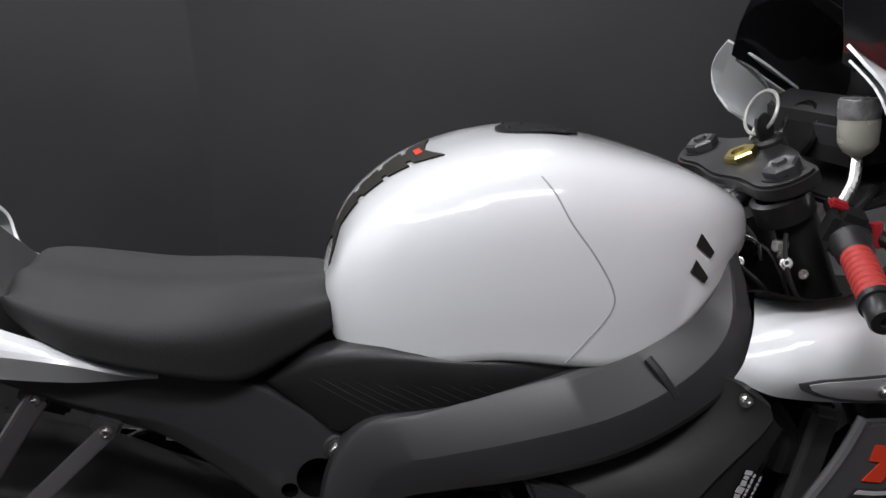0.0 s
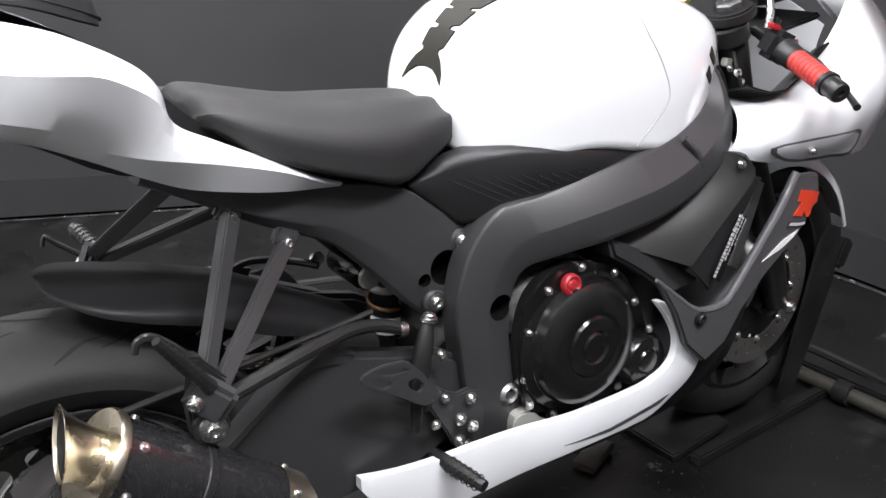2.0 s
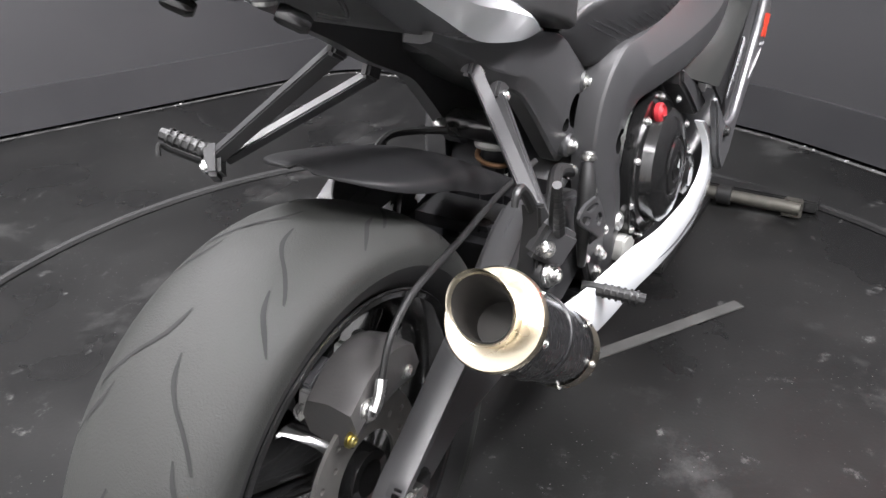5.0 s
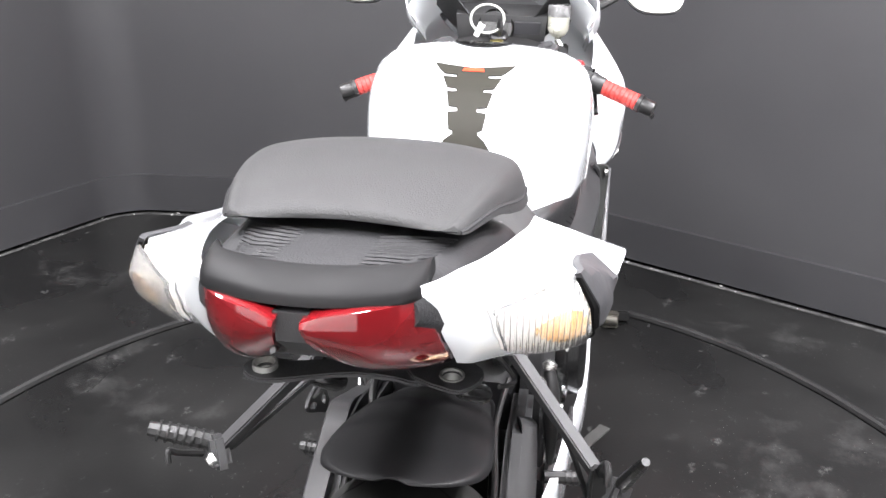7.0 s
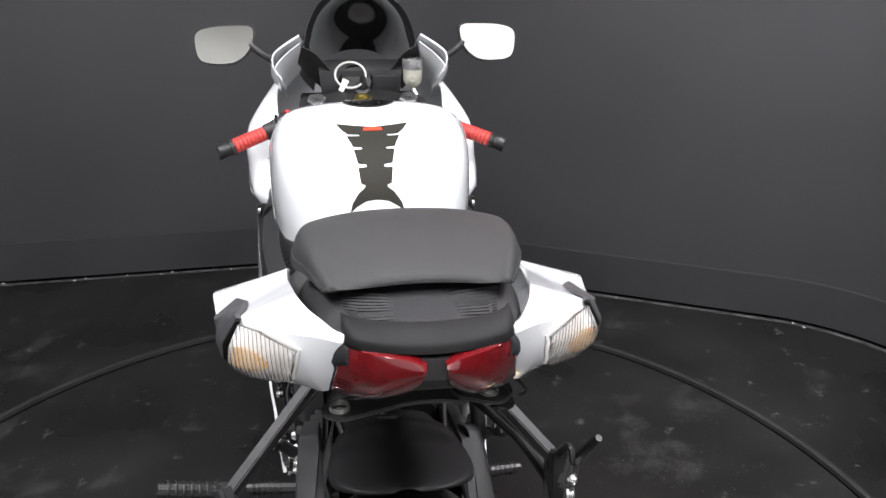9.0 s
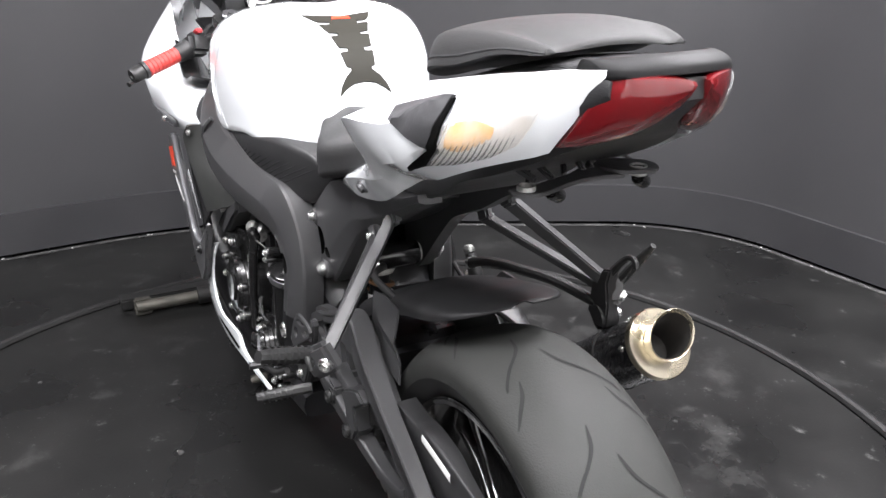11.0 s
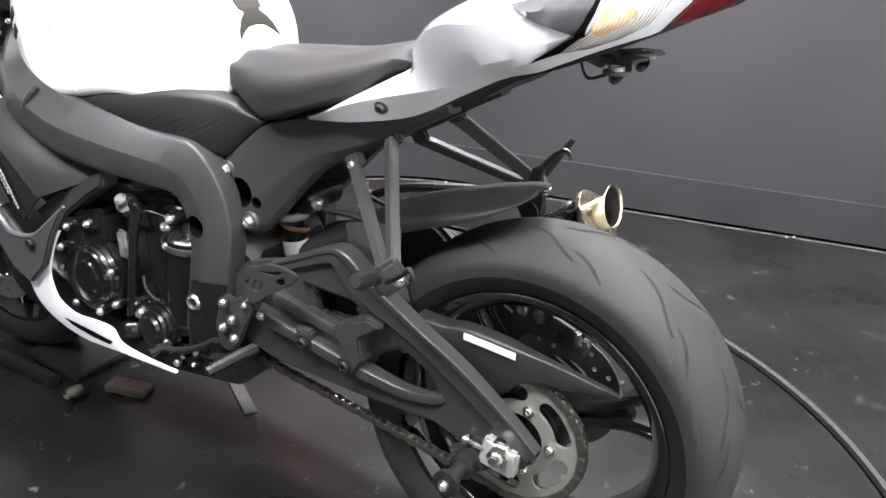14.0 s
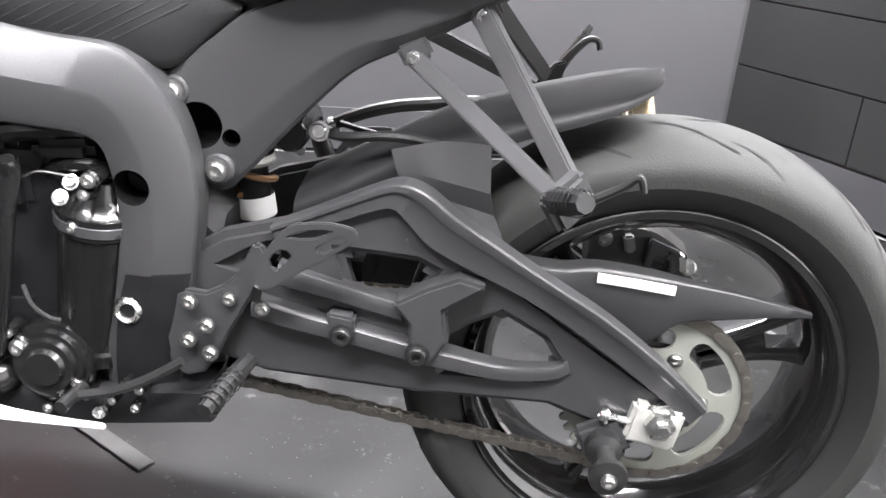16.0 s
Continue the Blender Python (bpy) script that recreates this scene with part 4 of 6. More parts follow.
part("engine_rod", tube([(.692, .190, .572), (.700, .196, .520), (.711, .198, .45), (.733, .196, .351)], [.011, .009, .008, .008], 12), BLACK, eng)
part("pale_fitting", lathe([(0, .012), (.008, .012), (.012, .008), (.012, -.004), (.019, -.008), (.019, -.03)], (.738, .182, .572), (-.1, .7, .7), 18), CASTALU, eng, "bare alloy fitting")
part("fitting_cap", lathe([(0, .010), (.008, .009), (.011, .004), (.011, -.01)], (.692, .194, .578), (-.1, .4, .9), 16), BLACK, eng)
part("pale_boss", block((.022, .014, .056), (.738, .190, .490), (0, 6, 0), .006), CASTALU, eng, "stained alloy boss")
part("pale_boss", block((.014, .012, .046), (.742, .182, .398), (0, 8, 0), .005), CASTALU, eng)
for x, z, sx, sz, y in ((0.655, .585, .070, .030, .150), (0.72, .54, .045, .06, .148), (0.74, .47, .05, .10, .140), (0.62, .37, .04, .10, .140), (0.73, .38, .06, .06, .145), (0.76, .585, .10, .03, .145), (.60, .30, .07, .06, .148)):
    part("engine_casting", block((sx, 0.06, sz), (x, y - 0.02, z), (0, 4, 2), 0.010), ENGINE, eng)
part("engine_wire", tube([(0.70, .185, .435), (0.688, .192, .415), (0.672, .190, .40), (0.66, .186, .395)], 0.003, 8), HOSE, eng)
part("engine_wire", tube([(0.68, .19, .565), (0.66, .196, .575), (0.64, .190, .572), (0.62, .18, .565)], 0.0016, 8), STEEL, eng)
part("breather_pipe", tube([(0.62, .14, .61), (0.67, .165, .612), (0.715, .17, .606), (0.77, .16, .60), (.84, .15, .575)], 0.012, 10), BLACK, eng)
LEFT_BOLTS = ((.793, .347, .005), (.712, .357, .0078), (.725, .374, .005), (.667, .309, .006), (.609, .568, .006), (.616, .551, .0045), (.647, .318, .005), (.686, .278, .0045), (.624, .279, .0055), (.593, .316, .004), (.573, .316, .004), (.722, .374, .004), (.637, .300, .0035), (.607, .297, .0035), (.58, .290, .004), (.665, .300, .0035))
for x, z, r in LEFT_BOLTS:
    part("bolt_boss", lathe([(r * 1.7, -.03), (r * 1.7, -.003), (r * 1.3, 0), (0, 0)], (x, .190, z), (-.08, 1, .1), 12), BLACK, eng)
    bolt((x, .192, z), (-.08, 1, .1), r, eng)

for x, z in ((.752, .438), (.802, .522), (.864, .503), (.748, .374), (.796, .345), (.865, .345), (.897, .412), (.890, .455)):
    part("bolt_boss", lathe([(.010, -.05), (.010, -.003), (.0085, 0), (0, 0)], (x, .214, z), (-.08, 1, .1), 12), BLACK, eng)
    bolt((x, .216, z), (-.08, 1, .1), .006, eng)

# rear wheel
def wheel(name, x, z, r_lip, width, label):
    hub = part(name, lathe([(0.024, -.085), (.036, -.085), (.040, -.06), (.034, -.04), (.034, .04), (.040, .06), (.036, .085), (.024, .085), (.024, -.085)], (x, 0, z), (0, 1, 0), 32), RIM, bike, label)
    w = width
    part("rim", lathe([(r_lip - .008, -w), (r_lip, -w), (r_lip + .001, -w + .006), (r_lip - .014, -w + .012), (r_lip - .026, -w * .5), (r_lip - .028, 0), (r_lip - .026, w * .5), (r_lip - .014, w - .012), (r_lip + .001, w - .006), (r_lip, w), (r_lip - .008, w), (r_lip - .022, w - .014), (r_lip - .034, w * .5), (r_lip - .036, 0), (r_lip - .034, -w * .5), (r_lip - .022, -w + .014), (r_lip - .008, -w)], (x, 0, z), (0, 1, 0), 72), RIM, hub)
    for k in range(3):
        q = 2 * math.pi * k / 3 + 0.716
        along, across = Vector((math.cos(q), 0, math.sin(q))), Vector((-math.sin(q), 0, math.cos(q)))
        foot = Vector((x, 0, z)) + along * .030
        for d in (-1, 1):
            ring = []
            for f, off, hw, hy in ((0, .014, .013, .034), (.3, .013, .009, .028), (.6, .017, .008, .024), (.85, .026, .009, .026), (1, .038, .013, .030)):
                p = foot + along * (r_lip - .060) * f + across * off * d
                ring.append([p + across * hw * c + Vector((0, hy * e, 0)) for c, e in ((-1, -.6), (-.6, -1), (.6, -1), (1, -.6), (1, .6), (.6, 1), (-.6, 1), (-1, .6))])
            part("spoke", loft(ring, 2, 2), RIM, hub)
        web = [[foot + along * (r_lip - .060) * f + across * w * c + Vector((0, .011 * e, 0)) for c, e in ((-1, -1), (1, -1), (1, 1), (-1, 1))] for f, w in ((0, .016), (.3, .014), (.62, .018), (.74, .012))]
        part("spoke_web", loft(web, 1, 2), RIM, hub)
    return hub


rear = wheel("rear_wheel", RX, RZ, 0.233, 0.080, "gloss black three-spoke rear wheel")
TY = [(.231, -.070), (.246, -.085), (.266, -.0945), (.284, -.0945), (.298, -.086), (.311, -.066), (.318, -.038), (RR, 0), (.318, .038), (.311, .066), (.298, .086), (.284, .0945), (.266, .0945), (.246, .085), (.231, .070)]
part("tyre", lathe([(p.x, p.y) for p in smooth_line([(a, b, 0) for a, b in TY[2:-2]], 3)], (RX, 0, RZ), (0, 1, 0), 96), RUBBER, rear, "worn grey-black sports tyre", 60)
for e in (1, -1):
    part("rim_bead", lathe([(.2315, e * .0800), (.2342, e * .0812), (.2360, e * .0800), (.2342, e * .0785)], (RX, 0, RZ), (0, 1, 0), 96), RIM, rear)
    part("tyre_sidewall", lathe([(r, e * y * -1) for r, y in TY[:3]], (RX, 0, RZ), (0, 1, 0), 96), SIDEWALL, rear)


def tyre_r(y):
    a = abs(y)
    pts = [(0, RR), (.038, .318), (.066, .311), (.086, .298), (.0945, .284)]
    for (y0, r0), (y1, r1) in zip(pts, pts[1:]):
        if a <= y1:
            return r0 + (r1 - r0) * (a - y0) / (y1 - y0)
    return .284


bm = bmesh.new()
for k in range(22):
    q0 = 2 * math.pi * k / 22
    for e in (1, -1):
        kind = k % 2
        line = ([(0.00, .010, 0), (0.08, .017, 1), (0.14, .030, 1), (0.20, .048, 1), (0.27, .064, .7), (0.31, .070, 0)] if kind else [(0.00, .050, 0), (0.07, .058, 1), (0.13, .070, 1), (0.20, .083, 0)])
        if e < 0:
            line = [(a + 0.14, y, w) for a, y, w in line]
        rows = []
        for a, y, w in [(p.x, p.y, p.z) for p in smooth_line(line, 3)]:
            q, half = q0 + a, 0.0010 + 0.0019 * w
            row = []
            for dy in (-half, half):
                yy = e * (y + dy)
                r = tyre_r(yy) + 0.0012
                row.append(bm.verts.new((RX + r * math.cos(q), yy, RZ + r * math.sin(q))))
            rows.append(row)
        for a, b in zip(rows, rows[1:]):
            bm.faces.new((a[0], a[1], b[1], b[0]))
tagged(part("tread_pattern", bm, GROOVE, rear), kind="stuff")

def disc(name, x, y, z, r_out, r_in, holes, material, parent, thick=0.005, teeth=0, slots=0):
    outline = []
    n = teeth * 4 if teeth else 64
    for k in range(n):
        q = 2 * math.pi * k / n
        r = r_out if not teeth else (r_out - 0.0075 if k % 4 in (0, 3) else r_out)
        outline.append((x + r * math.cos(q), z + r * math.sin(q)))
    inner = [(x + r_in * math.cos(2 * math.pi * k / 32), z + r_in * math.sin(2 * math.pi * k / 32)) for k in range(32)]
    cuts = [inner]
    for k in range(holes):
        q = 2 * math.pi * k / holes
        rr = (r_out * (0.72 if k % 2 else 0.86)) if not slots else (r_out * 0.68)
        rad = 0.0045 if not slots else 0.019
        if slots:
            arc = [q + 0.34 * (j / 6 - 0.5) * 2 for j in range(7)]
            cap = [(q + 0.34 + 0.15 * math.sin(h), .081 + .0145 * math.cos(h)) for h in (math.pi * j / 6 for j in range(1, 6))]
            rim = [(p, .0955) for p in arc] + cap + [(p, .0665) for p in reversed(arc)] + [(2 * q - p, r) for p, r in reversed(cap)]
            cuts.append([(x + r * math.cos(p), z + r * math.sin(p)) for p, r in rim])
            continue
        cuts.append([(x + rr * math.cos(q) + rad * math.cos(p), z + rr * math.sin(q) + rad * math.sin(p)) for p in (2 * math.pi * j / 10 for j in range(10))])
    return part(name, plate(outline, y - thick / 2, y + thick / 2, cuts, bevel=0), material, parent)


disc("sprocket", RX, 0.098, RZ, 0.116, 0.045, 5, SPROCKET, rear, 0.006, 43, 1)
for k in range(5):
    q = 2 * math.pi * (k + .5) / 5
    bolt((RX + .058 * math.cos(q), 0.102, RZ + .058 * math.sin(q)), (0, 1, 0), 0.007, rear)
part("sprocket_carrier", lathe([(0, .088), (.05, .088), (.066, .080), (.070, .05)], (RX, 0, RZ), (0, 1, 0), 32), BLACK, rear)
disc("brake_disc", RX, -0.078, RZ, 0.110, 0.060, 24, DISC, rear)
part("axle_nut", lathe([(0, .178), (.009, .178), (.011, .170), (.011, .167), (.018, .166), (.018, .152), (.024, .151), (.024, .12)], (RX, 0, RZ), (0, 1, 0), 6), STEEL, bike)
part("axle_block", block((.062, .024, .052), (RX + .004, .142, RZ - 0.010), (0, -10, 0), .005), PALEALU, bike, "bare aluminium axle adjuster")
part("axle_block", block((.07, .02, .045), (RX + .005, -.138, RZ - 0.005), (0, 12, 0), .005), BLACK, bike)
part("axle_nut", lathe([(0, .160), (.018, .156), (.018, .12)], (RX, 0, RZ), (0, -1, 0), 6), STEEL, bike)
cal = part("rear_caliper", loft([[(x, y, z) for y, z in ((-.10, zl), (-.10, zh), (-.040, zh), (-.040, zl))] for x, zl, zh in ((0.055, .425, .470), (0.02, .428, .485), (-.03, .425, .482), (-.075, .410, .455))], 2, 3), CALIPER, bike, "dark grey rear brake caliper")
for x, z, w in ((.004, .468, .014), (-.066, .448, .011)):
    part("pad_spring", block((w, .020, .024), (x, -.034, z), (0, 14, 0), .003), ALU, cal, "bare alloy pad spring")
part("caliper_bridge", plate([(-.022, .478), (-.062, .464), (-.064, .436), (-.052, .434), (-.050, .452), (-.030, .458), (-.028, .440), (-.016, .442)], -.036, -.024, bevel=.002), FORKCAP, cal, "grey alloy caliper bridge")
part("caliper_piston", lathe([(0, .004), (.014, .004), (.017, 0), (.018, -.012)], (-.034, -.038, .450), (0, 1, 0), 20), ENGINE, cal)
for x, z in ((.036, .470), (-.078, .440)):
    bolt((x, -.034, z), (0, 1, .1), 0.008, cal)
bolt((-.049, -.104, .447), (0, -1, 0), 0.011, cal)
bolt((0.030, -.104, .450), (0, -1, 0), 0.008, cal)
bolt((-.078, -.100, .425), (0, -1, 0), 0.007, cal, GOLD)
part("banjo", tube([(-.048, -.113, .450), (-.040, -.115, .466), (-.031, -.113, .482)], 0.007, 8), STEEL, cal)
part("brake_line", tube([(-.031, -.113, .480), (-.010, -.112, .520), (.03, -.11, .545), (.08, -.105, .55), (.18, -.10, .555), (.30, -.09, .56), (.40, -.10, .575)], 0.0045, 8), HOSE, bike)

part("adjuster_bolt", tube([(RX + .03, .146, RZ - .008), (RX + .062, .147, RZ - .002)], .0045, 8, 2), STEEL, bike)
bolt((RX + .062, .147, RZ - .002), (1, 0, .15), .008, bike)

# swingarm
SW = [(.535, .470), (.487, .500), (.403, .524), (.317, .552), (.285, .562), (.245, .545), (.17, .484), (.05, .404), (-.045, .345), (-.075, .318), (-.070, .295), (-.03, .280), (.03, .292), (.10, .316), (.26, .314), (.44, .322), (.53, .350)]
SWH = [[(.476, .464), (.444, .484), (.412, .494), (.406, .472), (.409, .450), (.444, .455)], [(.350, .490), (.300, .488), (.265, .486), (.246, .477), (.266, .444), (.333, .436)], [(.232, .388), (.196, .414), (.164, .430), (.114, .403), (.090, .368), (.114, .357), (.226, .355)]]
RIB_LEFT = [(.430, .516, .424, .500, .146, .12), (.372, .543, .366, .524, .148, .12), (.322, .568, .316, .545, .149, .12), (.288, .580, .294, .550, .150, .118), (.258, .573, .277, .535, .151, .118), (.226, .551, .254, .513, .154, .122), (.189, .529, .214, .493, .156, .125), (.117, .486, .140, .461, .156, .128), (.043, .443, .068, .417, .154, .128), (-.035, .385, -.010, .362, .151, .128), (-.085, .338, -.068, .315, .146, .125)]
RIB_RIGHT = [(.350, .545, .342, .528, .138, .118), (.312, .566, .296, .543, .147, .124), (.285, .562, .262, .540, .150, .128), (.215, .524, .196, .498, .154, .128), (.13, .466, .115, .440, .154, .128), (.04, .406, .025, .380, .152, .128), (-.055, .338, -.065, .312, .148, .125)]
CREASED = ((0, 0), (0, .84), (.05, .93), (.60, .90), (.68, .96), (.74, 1), (.94, .98), (1, .90), (1, 0))
for s in (1, -1):
    arm = part("swingarm_side", plate(SW, 0.105, 0.138, SWH if s > 0 else (), 0.009, 1, s), FRAME, bike, "satin black cast swingarm", 40)
    part("swingarm_rib", beam(RIB_LEFT if s > 0 else RIB_RIGHT, s, 4, CREASED), FRAME, arm)
part("swingarm_bridge", block((.12, .20, .11), (.395, 0, .420), (0, 0, 0), .02), ENGINE, bike)
part("swingarm_ledge", beam([(.450, .434, .450, .405, .156, .13), (.412, .424, .412, .398, .160, .13), (.343, .410, .343, .386, .160, .13), (.259, .392, .259, .368, .158, .13), (.221, .384, .221, .361, .156, .13), (.154, .371, .154, .351, .150, .13), (.100, .374, .098, .356, .145, .13), (.084, .382, .078, .366, .142, .13)], 1), FRAME, bike)
part("swingarm_brace", beam([(.420, .474, .415, .446, .152, .13), (.358, .458, .353, .434, .152, .13), (.282, .440, .276, .416, .150, .13)], 1), FRAME, bike)
part("torque_bracket", plate([(.288, .444), (.250, .467), (.215, .483), (.183, .475), (.229, .442), (.222, .402), (.240, .372), (.266, .376), (.268, .421)], .13, .164, bevel=.004), FRAME, bike, "satin black torque bracket")
part("ledge_tab", plate([(.362, .424), (.330, .420), (.328, .392), (.342, .380), (.357, .388)], .13, .162, bevel=.003), FRAME, bike)
for x, z in ((.343, .399), (.256, .384)):
    bolt((x, .163, z), (0, 1, 0), 0.011, bike, BAR)
spool = part("stand_bobbin", lathe([(0, .222), (.008, .222), (.009, .217), (.022, .215), (.022, .206), (.013, .202), (.013, .170), (.022, .165), (.022, .14)], (.029, 0, .280), (0, 1, 0), 20), BAR, bike, "black paddock stand bobbin")
bolt((.029, .221, .280), (0, 1, 0), 0.007, spool)
part("bobbin_bracket", block((.06, .02, .05), (.028, .140, .285), (0, 30, 0), .006), FRAME, bike)
GUARD = [(.150, .490, .140, .470, .124, .09), (.100, .487, .090, .440, .122, .09), (.060, .492, .030, .415, .120, .09), (.0, .487, -.006, .400, .118, .09), (-.040, .482, -.040, .430, .116, .095), (-.100, .474, -.100, .442, .114, .10), (-.160, .463, -.160, .450, .112, .10), (-.188, .457, -.188, .452, .110, .104)]
guard = part("chain_guard", beam(GUARD, 1, 4, ((0, 0), (0, .90), (.03, .98), (.10, 1), (.93, .94), (.98, .86), (1, .70), (1, 0))), PLASTIC, bike, "black plastic chain guard with a white sticker", 50)
stick = loft([[(x, y, z) for y, z in ((.1215, zz - .0065), (.1225, zz), (.1215, zz + .0055))] for x, zz in ((.061, .4830), (.02, .4800), (-.028, .4755))], 1, 1, False, False)
part("sticker", solid(stick, .0008), LABEL, guard, "blank white sticker")
# chain
bm = bmesh.new()
def link(p, q, k):
    p, q = Vector(p), Vector(q)
    d = (q - p)
    a = math.degrees(math.atan2(d.z, d.x))
    m = (p + q) / 2
    for e in (-1, 1):
        block((d.length * 1.25, .0022, .0135), (m.x, m.y + e * (.0065 if k % 2 else .0042), m.z), (0, -a, 0), 0.001, bm)
    lathe([(0, .008), (.005, .008), (.005, -.008), (0, -.008)], tuple(p), (0, 1, 0), 8, bm)
low0, low1 = Vector((.60, .098, .302)), Vector((RX + .02, .098, RZ - .108))
n = int((low1 - low0).length / .0159)
for k in range(n):
    link(low0.lerp(low1, k / n), low0.lerp(low1, (k + 1) / n), k)
up0, up1 = Vector((.60, .098, .425)), Vector((RX + .03, .098, RZ + .112))
for k in range(n):
    link(up0.lerp(up1, k / n), up0.lerp(up1, (k + 1) / n), k)
for k in range(22):
    q0, q1 = (math.pi * (0.43 + 1.12 * j / 22) for j in (k, k + 1))
    link((RX + .112 * math.cos(q0), .098, RZ + .112 * math.sin(q0)), (RX + .112 * math.cos(q1), .098, RZ + .112 * math.sin(q1)), k)
tagged(part("chain", bm, CHAIN, bike, "dull steel drive chain"), kind="stuff")

# hugger over the rear tyre
HUG = [(.420, .530, .080, .030), (.365, .560, .082, .034), (.312, .590, .082, .034), (.25, .622, .092, .040), (.17, .650, .098, .028), (.10, .670, .100, .022), (.055, .682, .092, .016), (.028, .689, .074, .010), (.012, .693, .050, .006), (.004, .695, .020, .003)]
hug = part("rear_hugger", solid(loft([[(x, -w, z - d), (x, -w * .96, z - d * .4), (x, -w * .7, z), (x, 0, z + .006), (x, w * .7, z), (x, w * .96, z - d * .4), (x, w, z - d)] for x, z, w, d in HUG], 3, 4, False, False), .003), HUGGER, bike, "black plastic rear hugger", 50)
part("hugger_side", solid(loft([[(.305, .094, .602), (.298, .099, .582), (.290, .103, .562), (.275, .100, .542)], [(.248, .097, .618), (.243, .110, .576), (.240, .103, .552), (.226, .111, .520)], [(.194, .098, .618), (.190, .110, .566), (.184, .103, .538), (.168, .110, .506)]], 1, 2, False, False), .003), FRAME, hug, "faceted black hugger side", 14)

# shock absorber
shock = part("shock_body", tube([(.470, .008, .40), (.483, .010, .48), (.490, .012, .56)], .020, 16, 3), ENGINE, bike, "black rear shock absorber")
part("spring_collar", lathe([(.028, -.005), (.030, 0), (.028, .007), (.0, .008)], (.487, .012, .550), (.13, 0, .99), 28), PALEALU, shock, "bare silver spring collar")
part("spring", tube([(.486 - .004 * k / 8 + .024 * math.cos(k * math.pi / 4), .012 + .024 * math.sin(k * math.pi / 4), .544 - .0042 * k) for k in range(10)], .0045, 8, 3), COPPER, shock, "copper-brown spring")
part("label", lathe([(.0240, -.014), (.0245, -.013), (.0245, .013), (.0240, .014)], (.484, .010, .490), (.13, 0, .99), 28), LABEL, shock, "white shock label")
part("shock_reservoir", lathe([(0, -.05), (.020, -.05), (.023, -.044), (.023, .04), (.020, .046), (0, .046)], (.432, .006, .598), (0, -1, 0), 24), BLACK, bike, "black shock reservoir")
part("reservoir_cap_end", lathe([(0, .004), (.017, .004), (.019, 0)], (.432, -.040, .598), (0, -1, 0), 24), PALEALU, bike)
part("under_tray", loft([[(x, y * w, z) for y, z in ((-1, z0), (-1, z1), (1, z1), (1, z0))] for x, w, z0, z1 in ((.56, .08, .60, .74), (.40, .075, .68, .77), (.32, .070, .735, .79))], 1, 2), PLASTIC, bike, "black plastic tray under the seat")
part("linkage_hose", tube([(.39, .04, .60), (.36, .07, .605), (.30, .085, .615), (.24, .075, .605)], .006, 8), HOSE, bike)
bolt((.395, .055, .605), (0, 1, .2), .009, bike)

# pillion footpeg hangers
for s in (1, -1):
    hang = part("peg_hanger", bar((.216, s * .098, .758), (.114, s * .238, .622), .024, .015, (.75, s * .2, .6), .85), FRAME, bike, "black V-shaped pillion peg hanger")
    part("hanger_strut", bar((.288, s * .094, .708), (.130, s * .236, .614), .020, .014, (.75, s * .2, .6), .9), FRAME, hang)
    part("hanger_end", block((.05, .022, .045), (.118, s * .244, .612), (0, 35, s * 35), .006), FRAME, hang)
    for x, z in ((.214, .755), (.284, .707)):
        part("hanger_tab", block((.034, .014, .026), (x, s * .096, z + .006), (0, 30, 0), .004), FRAME, hang)
        bolt((x, s * .106, z), (0, s, 0), .006, hang)
    bolt((.101, s * .245, .612), (-.6, s * .5, -.3), .008, hang)
    part("pillion_peg", tube([(.118, s * .250, .628), (.092, s * .258, .668), (.067, s * .267, .707)] if s < 0 else [(.135, s * .243, .611), (.124, s * .288, .626), (.112, s * .331, .641)], [.010, .012, .009] if s > 0 else [.009, .008, .005], 8, 3), BAR, hang, "ribbed black folding footpeg")
    for k in range(7):
        f = .2 + k * .11
        a, b = (Vector((.118, s * .250, .628)), Vector((.067, s * .267, .707))) if s < 0 else (Vector((.135, s * .243, .611)), Vector((.112, s * .331, .641)))
        p = a.lerp(b, f)
        q = .013 if s > 0 else .0095 - .0035 * f
        part("peg_rib", lathe([(q, -.002), (q + .0005, 0), (q, .002)], tuple(p), tuple(b - a), 10), BAR, hang)
    if s > 0:
        part("strap_hook", tube([(.108, s * .262, .615), (.075, s * .275, .640), (.062, s * .280, .652), (.056, s * .278, .638)], [.0050, .0042, .0038, .0034], 8, 4), BAR, hang)

